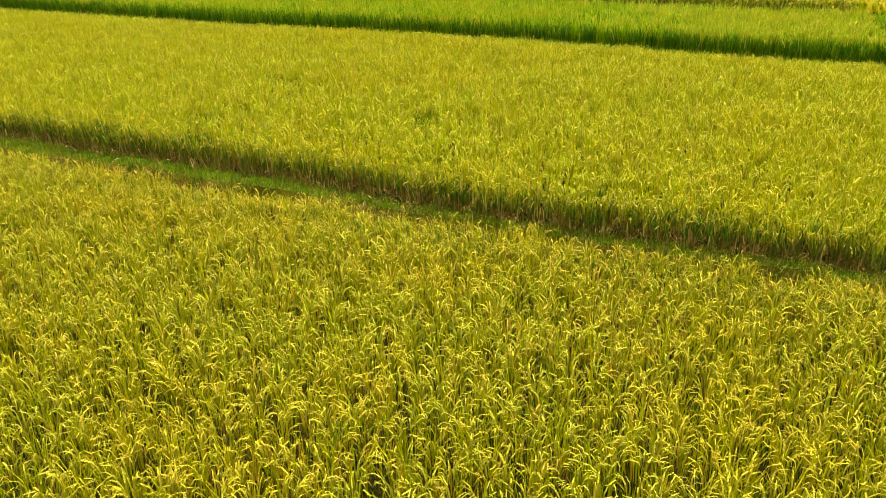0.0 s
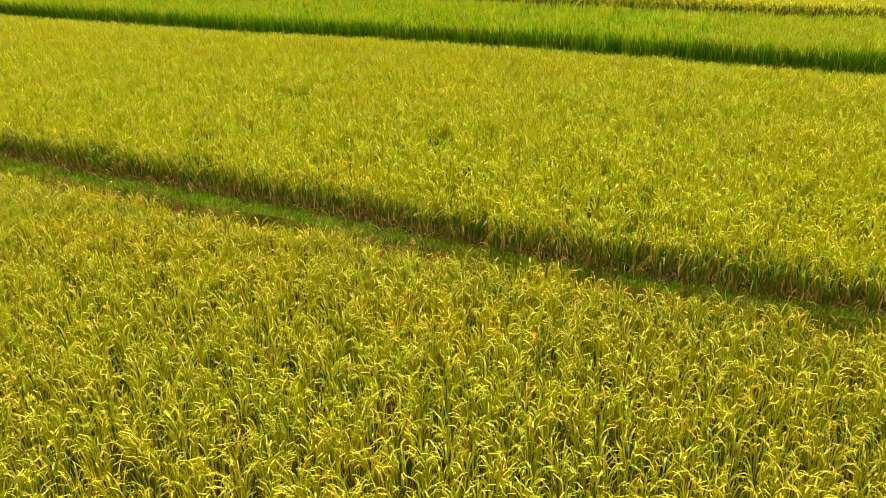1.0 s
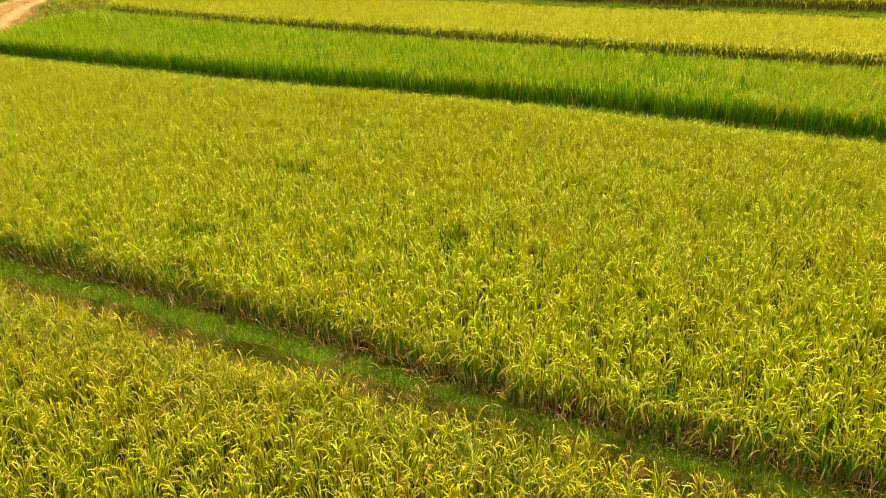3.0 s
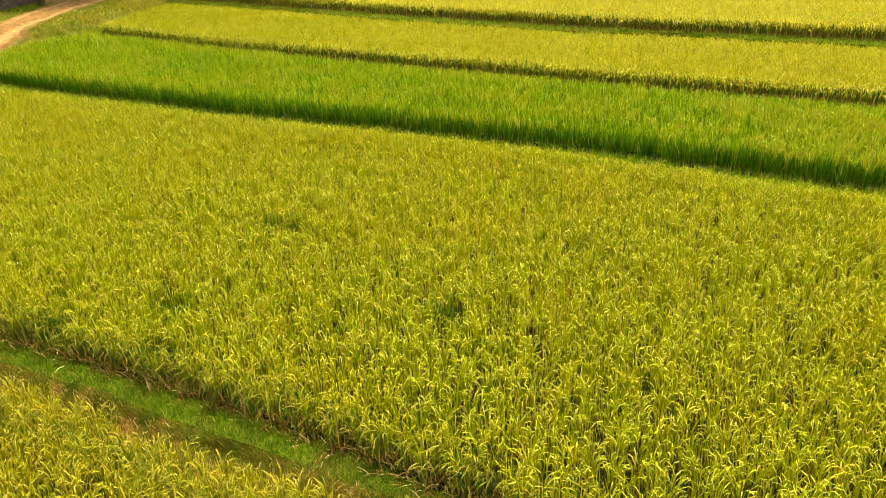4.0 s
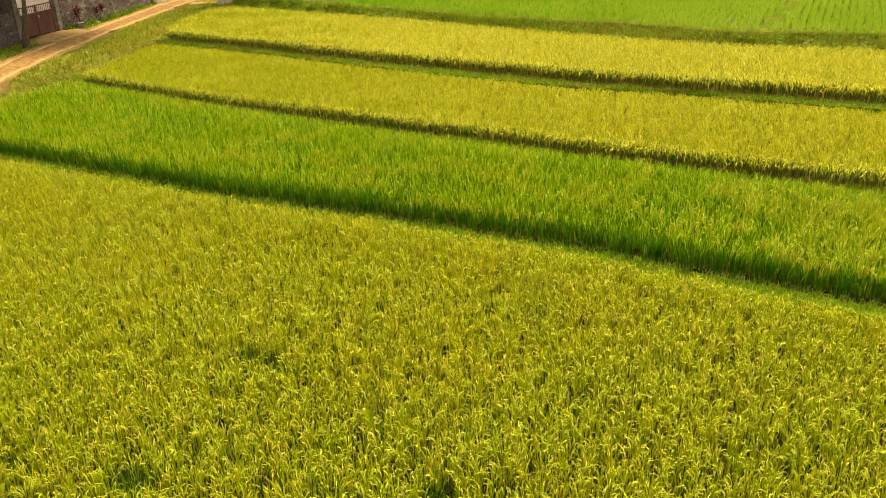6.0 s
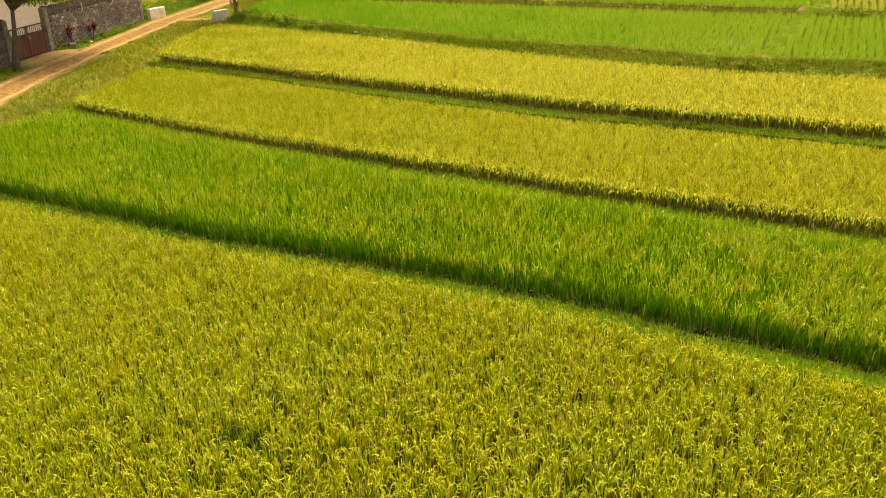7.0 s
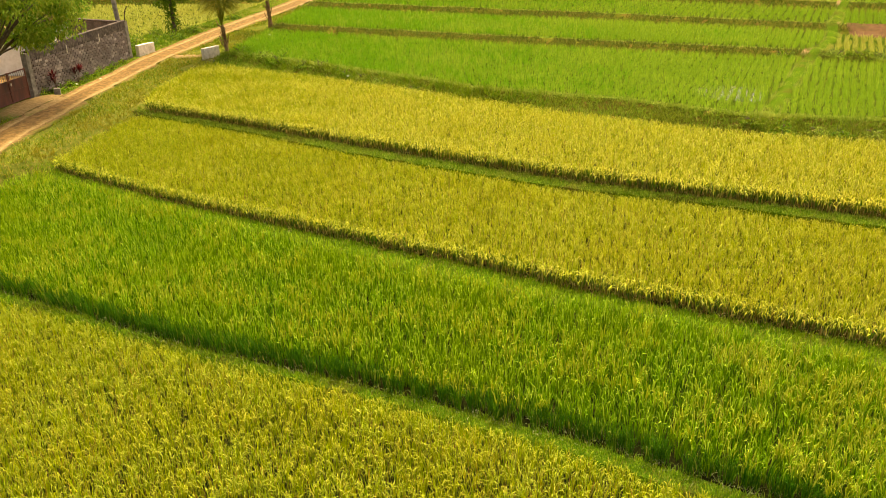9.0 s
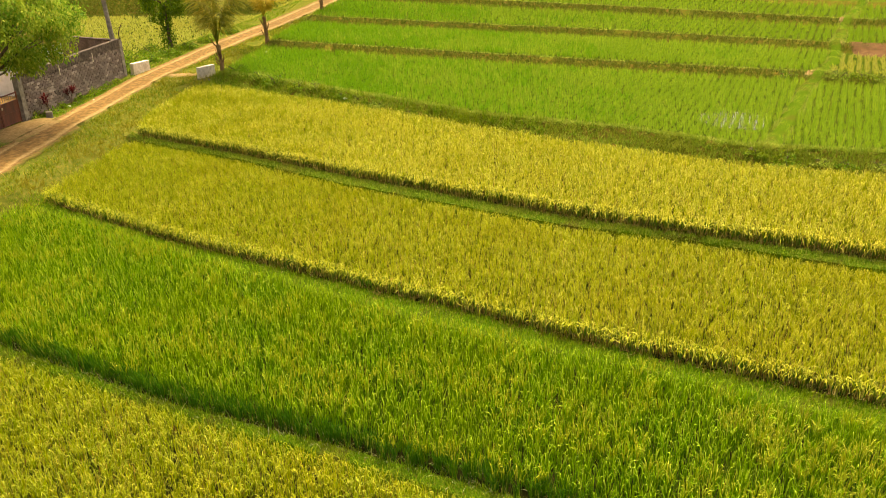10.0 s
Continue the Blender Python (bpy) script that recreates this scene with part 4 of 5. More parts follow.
grass(38, "bank_weeds", "lush green weeds on an earth bank", band(_g, E8, 0.45, E9, -0.15, -15, 3, 26, 0.4), 9, 0.34, 0.03, GRASS, 1.6, 0.45, "weeds", prof=(1.0, 0.0))
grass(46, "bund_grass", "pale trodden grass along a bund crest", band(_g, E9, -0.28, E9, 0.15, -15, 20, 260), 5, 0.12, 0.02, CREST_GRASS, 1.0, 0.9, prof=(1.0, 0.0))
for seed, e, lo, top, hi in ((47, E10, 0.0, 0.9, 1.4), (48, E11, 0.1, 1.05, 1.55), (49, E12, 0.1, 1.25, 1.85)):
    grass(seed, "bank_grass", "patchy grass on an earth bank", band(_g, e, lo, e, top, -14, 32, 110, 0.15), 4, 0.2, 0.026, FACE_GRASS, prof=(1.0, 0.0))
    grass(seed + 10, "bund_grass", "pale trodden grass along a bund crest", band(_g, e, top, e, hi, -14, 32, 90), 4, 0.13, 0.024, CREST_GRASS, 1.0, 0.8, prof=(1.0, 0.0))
_y = _g.uniform(39.4, 78, 6200)
_x = bund_x(_y) + _g.uniform(-0.42, 0.42, 6200)
grass(50, "bund_grass", "pale grass on the crossing bund", np.stack([_x, _y], 1)[np.array([noise.noise(Vector((p * 1.3, q * 0.8, 4))) for p, q in zip(_x, _y)]) > -0.12], 4, 0.2, 0.02, CREST_GRASS, prof=(1.0, 0.0))


_x = _g.uniform(-39, -20, 5000)
_y = _g.uniform(83.8, 86.6, 5000)
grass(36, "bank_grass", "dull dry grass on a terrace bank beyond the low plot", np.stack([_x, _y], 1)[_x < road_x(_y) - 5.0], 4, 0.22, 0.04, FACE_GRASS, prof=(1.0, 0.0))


def bare_bank():
    """The bare reddish face below the higher plot, beside the crossing bund."""
    xs = np.arange(21.6, 36, 0.3)
    offs = np.linspace(-1.0, 1.5, 9)
    V = []
    for i, x in enumerate(xs):
        for j, o in enumerate(offs):
            y = float(E11(x)) + o + 0.12 * noise.noise(Vector((x, o, 2)))
            swell = 0.16 * math.sin(math.pi * j / 8) + 0.07 * noise.noise(Vector((x * 1.5, o * 1.5, 5)))
            V.append((x, y, floor_z(x, y) + (swell if 0 < j < 8 and 0 < i < len(xs) - 1 else -0.05)))
    m, n = len(xs), len(offs)
    idx = np.arange(m * n).reshape(m, n)
    a, b, c, d = idx[:-1, :-1], idx[:-1, 1:], idx[1:, 1:], idx[1:, :-1]
    tris = np.stack([np.stack([a, c, b], -1), np.stack([a, d, c], -1)], 2).reshape(-1, 3)
    tagged(new("earth_bank", mesh_of("earth_bank", V, tris, RED_EARTH, True)), "bare reddish earth bank below a young rice plot", "bank", kind="structure")


bare_bank()


def scatter(rng, x0, x1, y0, y1, n, keep):
    p = np.stack([rng.uniform(x0, x1, n), rng.uniform(y0, y1, n)], 1)
    return p[keep(p[:, 0], p[:, 1])]


def bare(x, y):
    return np.array([noise.noise(Vector((p * 0.55, q * 0.35, 13))) for p, q in zip(x, y)])


right_verge = scatter(_g, -18.2, -13.5, 26, 92, 34000, lambda x, y: (x > road_x(y) + 0.82) & (shelf(x, y) > 0.03) & (bare(x, y) > -0.16))
grass(51, "verge_grass", "dry and green trampled grass along the dirt road", right_verge, 4, 0.13, 0.02, VERGE_GRASS, 1.0, 0.6, prof=(1.0, 0.0))
left_verge = scatter(_g, -23.5, -17, 28, 92, 20000, lambda x, y: (x < road_x(y) - 0.8) & ((x > -21.0) | (y > 57.5) | (y < 42)) & ~((y > 42.3) & (y < 46.6)) & (bare(x, y) > -0.35) & (x > road_x(y) - 4.5))
grass(52, "verge_grass", "green grass and low weeds between the road and a block wall", left_verge, 4, 0.16, 0.02, GRASS, 1.0, 0.5, prof=(1.0, 0.0))
tufts_v = scatter(_g, -18.4, -13.5, 26, 92, 5200, lambda x, y: (x > road_x(y) + 1.0) & (shelf(x, y) > 0.1) & (bare(x * 1.7, y * 1.7) > -0.1))
grass(54, "verge_tufts", "green and dry grass tufts along the dirt road", tufts_v, 8, 0.26, 0.02, VERGE_GRASS, 1.5, 0.45)
middle = scatter(_g, -20.5, -14, 28, 92, 9000, lambda x, y: (np.abs(x - road_x(y)) < 0.34) & (bare(x * 2, y * 2) > 0.0))
rims = scatter(_g, -20.8, -12.5, 28, 92, 30000, lambda x, y: (np.abs(np.abs(x - road_x(y)) - 0.97) < 0.2) & ~((y > 42.3) & (y < 46.6) & (x < road_x(y))) & (bare(x * 2.3 + 9, y * 2.3) > -0.12))
grass(55, "verge_grass", "ragged trampled grass along the edges of the dirt road", rims, 4, 0.12, 0.018, VERGE_GRASS, 1.2, 0.6, prof=(1.0, 0.0))
grass(53, "verge_grass", "sparse dry grass between the wheel tracks", middle, 3, 0.08, 0.015, VERGE_GRASS, 1.8, 0.6)


# ---- dirt aprons at the gate and at the bridge ----
def apron(label, cx, cy, rx, ry, turn, seed):
    V, T, rim = [(cx, cy, floor_z(cx, cy) + 0.09)], [], [0.0]
    for r in (0.35, 0.7, 1.0):
        for k in range(48):
            w = 2 * math.pi * k / 48
            q = r * (1 + 0.22 * noise.noise(Vector((math.cos(w) * 1.6 + seed, math.sin(w) * 1.6, r))))
            u, v = rx * q * math.cos(w), ry * q * math.sin(w)
            x, y = cx + u * math.cos(turn) - v * math.sin(turn), cy + u * math.sin(turn) + v * math.cos(turn)
            V.append((x, y, floor_z(x, y) + (0.09 if r < 0.9 else -0.03)))
            rim.append(0.0 if r < 0.5 else 0.3 if r < 0.9 else 0.8)
    for k in range(48):
        T.append((0, 1 + k, 1 + (k + 1) % 48))
        for i in (0, 1):
            a, b = 1 + i * 48 + k, 1 + i * 48 + (k + 1) % 48
            T += [(a, a + 48, b + 48), (a, b + 48, b)]
    me = mesh_of("ground_patch", V, T, DIRT, True)
    set_wear(me, [0.55] * len(V), rim)
    tagged(new("ground_patch", me), label, "ground", kind="structure")


apron("bare orange earth before the gate", -20.2, 44.3, 1.6, 2.5, 0.0, 2.0)
apron("bare trodden earth where two bunds cross", 17.2, 51.9, 0.42, 0.5, 0.0, 7.0)
apron("bare trodden earth where two bunds cross", 21.2, 59.3, 0.45, 0.7, 0.0, 8.0)
apron("bare trodden earth where two bunds cross", 24.4, 66.3, 0.45, 0.6, 0.0, 9.0)
apron("bare trodden earth beside the bridge", -17.0, 56.2, 1.5, 0.6, 0.15, 5.0)


# ---- block wall of the compound ----
WALL_A, WALL_B, WALL_H = Vector((-21.17, 46.0, 0)), Vector((-20.68, 56.1, 0)), 2.18


def shared_block(name, sx, sy, sz, seed, mat):
    """One cement block, with worn edges."""
    bm = bmesh.new()
    box(bm, 0, 0, 0, sx, sy, sz)
    bmesh.ops.bevel(bm, geom=list(bm.edges), offset=0.014, segments=1, affect="EDGES")
    rnd = random.Random(seed)
    for v in bm.verts:
        v.co += Vector([rnd.uniform(-0.006, 0.006) for _ in range(3)])
    me = bpy.data.meshes.new(name)
    bm.to_mesh(me)
    bm.free()
    me.materials.append(mat)
    return me


MOULD = earthy("mould_stained_block", [(0.3, (0.055, 0.043, 0.0346)), (0.6, (0.120, 0.095, 0.0778)), (0.8, (0.221, 0.181, 0.1555))], 7, 1.3, (0.046, 0.036, 0.0302))
BLOCKS = [shared_block("block", 0.292, 0.07, 0.128, k, BLOCK) for k in range(5)]
DARK_BLOCKS = [shared_block("block", 0.292, 0.07, 0.128, k + 20, MOULD) for k in range(3)]


def block_wall(name, label, a, b, height, courses=True, seed=1):
    """A wall of cement blocks from a to b: mortar core, coping, piers, and the blocks of its road face."""
    d = (b - a)
    length, turn = d.length, math.degrees(math.atan2(d.y, d.x))
    z0 = ROAD_Z - 0.05
    ob = thing(name, label, "wall", (a.x, a.y, z0), kind="structure", turn=turn)
    bm = bmesh.new()
    box(bm, length / 2, 0, height / 2, length, 0.15, height)
    part("core", bm, MORTAR, ob)
    bm = bmesh.new()
    box(bm, length / 2, 0, 0.06, length - 0.02, 0.30, 0.30, 0.02)
    part("footing", bm, MORTAR, ob)
    bm = bmesh.new()
    n = int(length / 0.5)
    for k in range(n):
        h = 0.07 + 0.025 * noise.noise(Vector((k * 0.8, seed, 0)))
        box(bm, (k + 0.5) * length / n, 0, height + h / 2, length / n, 0.27 + 0.03 * noise.noise(Vector((k * 1.3, seed, 5))), h, 0.012)
    part("coping", bm, MOULD, ob, "blackened mortar coping")
    bm = bmesh.new()
    n = int(length / 0.32)
    for k in range(n):
        h = 0.33 + 0.10 * noise.noise(Vector((k * 0.45, seed, 2))) + 0.05 * noise.noise(Vector((k * 1.7, seed, 8)))
        box(bm, (k + 0.5) * length / n, -0.064, height - h / 2, length / n, 0.126 + 0.004 * noise.noise(Vector((k * 1.9, seed, 4))), h, 0.0)
    part("render_band", bm, MOULD, ob, "blackened cement band along the top")
    count = 3 if length > 6 else 2
    for k in (0, count):
        bm = bmesh.new()
        w = 0.34 if k in (0, count) else 0.24
        box(bm, k * length / count, 0, height / 2 + 0.01, w, 0.26 if k in (0, count) else 0.235, height - 0.02, 0.015)
        part("pier", bm, PILLAR if k in (0, count) else MORTAR, ob, "stained concrete pier")
    rnd = random.Random(seed)
    rows_n = int((height - 0.06) / 0.14)
    places = []
    for r in range(rows_n):
        x = -0.15 * (r % 2) + 0.2
        while x < length - 0.1:
            at = x + rnd.uniform(-0.012, 0.012)
            if not any(abs(at - k * length / count) < 0.28 for k in (0, count)):
                dark = r >= rows_n - 2 or (r == rows_n - 3 and rnd.random() < 0.6) or rnd.random() < 0.04
                m = pose(at, -(0.078 + rnd.uniform(-0.008, 0.010)), 0.14 * r + 0.13 + rnd.uniform(-0.006, 0.006), 0, rnd.uniform(-1.2, 1.2), rnd.uniform(-1.5, 1.5))
                places.append((at, rnd.choice(DARK_BLOCKS if dark else BLOCKS), m))
            x += 0.305
    places.sort(key=lambda p: p[0] if courses else -p[0])
    for at, me, m in places[:300]:
        o = new("block", me)
        o.parent = ob
        o.matrix_local = m
    for mat, kind_of in ((BLOCK_REST, BLOCKS), (MOULD, DARK_BLOCKS)):
        rest = bmesh.new()
        for at, me, m in places[300:]:
            if me in kind_of:
                one = bmesh.new()
                one.from_mesh(me)
                one.transform(m)
                tmp = bpy.data.meshes.new("tmp")
                one.to_mesh(tmp)
                one.free()
                rest.from_mesh(tmp)
                bpy.data.meshes.remove(tmp)
        tagged(part("blockwork", rest, mat, ob), kind="stuff")
    return ob


wall_1 = block_wall("wall_east", "weathered grey cement-block compound wall with blackened coping", WALL_A, WALL_B, WALL_H, True, 3)
for k in (1, 2):
    bm = bmesh.new()
    box(bm, k * 10.11 / 3 + 0.02, -0.13, 1.78, 0.04, 0.035, 0.46, 0.008)
    part("drain_strip", bm, CONCRETE, wall_1, "pale cement drain strip")
block_wall("wall_north", "dark weathered cement-block wall behind the yard", WALL_B + Vector((-0.15, 0.15, 0)), Vector((-26.5, 58.6, 0)), 2.1, True, 7)
block_wall("wall_south", "grey cement-block compound wall beside the road", Vector((-22.3, 31.5, 0)), Vector((-21.5, 42.9, 0)), 2.0, False, 9)


def yard():
    """The pale swept yard inside the walls."""
    pts = [(-32, 43.2), (-21.75, 43.2), (-21.35, 46.0), (-20.95, 55.9), (-26.3, 58.2), (-32, 58.2)]
    bm = bmesh.new()
    bm.faces.new([bm.verts.new((x, y, ROAD_Z + 0.06)) for x, y in pts])
    me = bpy.data.meshes.new("yard")
    bm.to_mesh(me)
    bm.free()
    me.materials.append(TRACK)
    tagged(new("yard_ground", me), "pale swept sandy yard behind the wall", "ground", kind="structure")


yard()


def house():
    ob = thing("house", "low white-plastered house behind the gate", "house", (-25.6, 53.0, ROAD_Z))
    bm = bmesh.new()
    box(bm, 0, 0, 1.2, 4.2, 4.0, 2.4, 0.02)
    part("wall", bm, PLASTER, ob, "white plastered wall")
    bm = bmesh.new()
    vs = [bm.verts.new(p) for p in ((-2.4, -2.4, 2.38), (2.4, -2.4, 2.38), (2.4, 2.4, 2.38), (-2.4, 2.4, 2.38), (-2.4, 0, 3.0), (2.4, 0, 3.0))]
    for f in ((0, 1, 5, 4), (2, 3, 4, 5), (1, 2, 5), (3, 0, 4), (3, 2, 1, 0)):
        bm.faces.new([vs[k] for k in f])
    part("roof", bm, PALM_BARK, ob, "brown tiled roof")
    for y in (-1.0, 1.0):
        bm = bmesh.new()
        box(bm, 2.1, y, 1.35, 0.06, 0.9, 1.0, 0.01)
        part("window", bm, WIRE, ob)


house()


def gate():
    a, b = Vector((-21.48, 43.2, ROAD_Z)), Vector((-21.2, 45.75, ROAD_Z))
    d = b - a
    turn, length = math.degrees(math.atan2(d.y, d.x)), d.length
    ob = thing("gate", "closed red-oxide steel double gate with a barred top", "gate", tuple(a), turn=turn)
    half = length / 2
    for k in (0, 1):
        x0 = k * half
        bm = bmesh.new()
        box(bm, x0 + half / 2, 0, 0.63, half - 0.06, 0.012, 0.98)
        leaf = part("gate_leaf", bm, RUST, ob)
        for z in (0.14, 0.63, 1.12, 1.46):
            bm = bmesh.new()
            box(bm, x0 + half / 2, 0, z, half - 0.04, 0.05, 0.05, 0.006)
            part("rail", bm, RUST, leaf)
        for x in (x0 + 0.03, x0 + half - 0.03):
            bm = bmesh.new()
            box(bm, x, 0, 0.8, 0.05, 0.06, 1.4, 0.006)
            part("stile", bm, RUST, leaf)
        for j in range(1, 9):
            bm = bmesh.new()
            box(bm, x0 + j * half / 9, 0, 1.29, 0.022, 0.018, 0.32)
            part("bar", bm, PILLAR, leaf, "pale worn bar")
    bm = bmesh.new()
    box(bm, half + 0.08, -0.05, 0.95, 0.05, 0.05, 0.12, 0.01)
    part("latch", bm, CONCRETE, ob, "pale metal latch")


gate()


def parapet(at, turn, length, height):
    ob = thing("bridge_parapet", "short whitewashed concrete bridge parapet, stained at its foot", "parapet", at, "bridge parapets", turn=turn)
    bm = bmesh.new()
    box(bm, 0, 0, height / 2, length, 0.27, height, 0.03)
    bmesh.ops.subdivide_edges(bm, edges=[e for e in bm.edges if e.calc_length() > 0.5], cuts=4, use_grid_fill=True)
    for v in bm.verts:
        v.co += 0.012 * Vector((noise.noise(v.co * 3), noise.noise(v.co * 3 + Vector((9, 0, 0))), noise.noise(v.co * 3 + Vector((0, 9, 0)))))
    part("body", bm, CONCRETE, ob)
    bm = bmesh.new()
    box(bm, 0, 0, -0.06, length + 0.16, 0.42, 0.2, 0.03)
    part("kerb", bm, PILLAR, ob, "stained concrete kerb")


parapet((-20.05, 57.05, ROAD_Z + 0.02), 68, 1.32, 0.66)
parapet((-15.6, 55.65, ROAD_Z + 0.02), 62, 1.2, 0.66)


def culvert():
    ob = thing("culvert", "round concrete culvert under the road with a dark mouth", "culvert", (-15.25, 55.0, ROAD_Z - 0.35), turn=-25)
    bm = bmesh.new()
    for r in (0.32, 0.42):
        ring = []
        for k in range(20):
            w = 2 * math.pi * k / 20
            ring.append((r * math.cos(w), r * math.sin(w)))
        lo = [bm.verts.new((-0.9, y, z)) for y, z in ring]
        hi = [bm.verts.new((0.35, y, z)) for y, z in ring]
        for k in range(20):
            bm.faces.new((lo[k], lo[(k + 1) % 20], hi[(k + 1) % 20], hi[k]))
        if r == 0.32:
            inner = hi
            bm.faces.new(lo)
        else:
            for k in range(20):
                bm.faces.new((inner[k], inner[(k + 1) % 20], hi[(k + 1) % 20], hi[k]))
    part("pipe", bm, PILLAR, ob)


culvert()


# ---- trees, palms, shrubs ----
def leaf_mesh(name, centres, normals_jitter, long, wide, mat, rng, droop=0.5):
    """Pointed leaves of four triangles, round the given places."""
    n = len(centres)
    a = rng.uniform(0, 2 * np.pi, n)
    down = -np.abs(rng.normal(droop, 0.45, n))
    d = np.stack([np.cos(a) * np.cos(down), np.sin(a) * np.cos(down), np.sin(down)], 1)
    up = np.tile([0, 0, 1.0], (n, 1)) + rng.normal(0, normals_jitter, (n, 3))
    s = np.cross(d, up)
    s /= np.linalg.norm(s, axis=1, keepdims=True) + 1e-9
    L, W = long * rng.uniform(0.6, 1.3, n)[:, None], wide * rng.uniform(0.7, 1.3, n)[:, None]
    nrm = np.cross(s, d)
    p0, p3 = centres, centres + d * L + nrm * L * -0.12
    m1 = centres + d * L * 0.45
    v = np.stack([p0, m1 - s * W / 2, m1 + nrm * L * -0.05, m1 + s * W / 2, p3], 1)
    tri = np.array([(0, 1, 2), (0, 2, 3), (1, 4, 2), (2, 4, 3)])[None] + (np.arange(n) * 5)[:, None, None]
    return mesh_of(name, v.reshape(-1, 3), tri.reshape(-1, 3), mat)


def tree(label, at, height, trunk_r, lean, crown, blobs, leaves, long, wide, mat, seed, name="tree", clump=0.55, fork=0.45):
    """A tree: tapered trunk, forked limbs to the clumps of the crown, and a crown of single leaves with gaps."""
    rng = np.random.default_rng(seed)
    ob = thing(name, label, "tree", at)
    top = Vector((lean[0], lean[1], height * fork))
    pts = [Vector((top.x * f ** 1.3 + 0.06 * math.sin(5 * f + seed), top.y * f ** 1.3 + 0.05 * math.cos(4 * f), -0.1 + (height * fork + 0.1) * f)) for f in np.linspace(0, 1, 8)]
    radii = [trunk_r * (1.45 if i == 0 else 1.15 if i == 1 else 1.0 - 0.05 * i) for i in range(8)]
    trunk = part("trunk", tube(pts, radii, 10, seed, 0.25), BARK, ob, smooth=True)
    cx, cy, cz, rx, ry, rz = crown
    centres = []
    while len(centres) < blobs:
        p = rng.normal(0, 1, 3)
        p = p / np.linalg.norm(p) * rng.uniform(0.35, 1.0) ** 0.6
        centres.append(np.array([cx + p[0] * rx, cy + p[1] * ry, cz + p[2] * rz]))
    for k, c in enumerate(centres[: max(5, blobs // 3)]):
        mid = top.lerp(Vector(c), 0.5) + Vector(rng.normal(0, 0.18, 3))
        part("limb", tube([pts[-2].lerp(pts[-1], 0.6), top.lerp(mid, 0.5), mid, Vector(c)], [trunk_r * 0.55, trunk_r * 0.42, trunk_r * 0.28, trunk_r * 0.08], 6, k, 0.2), BARK, trunk, smooth=True)
    who = rng.integers(0, blobs, leaves)
    spread = rng.normal(0, 1, (leaves, 3))
    spread /= np.linalg.norm(spread, axis=1, keepdims=True)
    spread *= (rng.uniform(0.15, 1, leaves) ** 0.5)[:, None] * clump
    spread[:, 2] *= 0.7
    part_mesh("crown", leaf_mesh("crown", np.array(centres)[who] * rng.uniform(0.97, 1.03, (leaves, 1)) + spread, 0.4, long, wide, mat, rng, 0.7), ob)
    return ob


tree("broad leafy tree with drooping light-green leaves by the gate", (-20.38, 41.4, ROAD_Z), 7.5, 0.12, (0.15, 0.5), (0.55, 2.2, 5.0, 2.9, 3.4, 2.1), 84, 30000, 0.21, 0.07, TREE_LEAF, 61, clump=0.75, fork=0.36)
tree("small dark tree standing in the yard behind the wall", (-23.0, 49.6, ROAD_Z), 3.4, 0.09, (0.2, 0.2), (0.2, 0.3, 2.5, 1.3, 1.9, 0.8), 14, 2600, 0.15, 0.06, SHRUB_LEAF, 62, clump=0.5)
tree("slim vine-covered tree on the grassy bank", (-21.7, 66.2, 1.2), 6.0, 0.14, (0.15, 0.0), (0.1, 0.0, 3.4, 1.9, 1.8, 1.7), 22, 5200, 0.20, 0.09, SHRUB_LEAF, 63, clump=0.6, fork=0.5)


def vines(at, height, radius, n, seed):
    rng = np.random.default_rng(seed)
    z = rng.uniform(0, height, n)
    a = rng.uniform(0, 2 * np.pi, n)
    r = radius * (0.5 + 0.7 * rng.random(n)) * (1.35 - 0.5 * z / height)
    c = np.stack([at[0] + r * np.cos(a), at[1] + r * np.sin(a), at[2] + z], 1)
    tagged(new("vine", leaf_mesh("vine", c, 0.5, 0.17, 0.10, SHRUB_LEAF, rng, 0.5)), "leafy green vine climbing a tree trunk", "vine", kind="stuff")


vines((-21.65, 66.15, 1.1), 3.3, 0.36, 1100, 64)


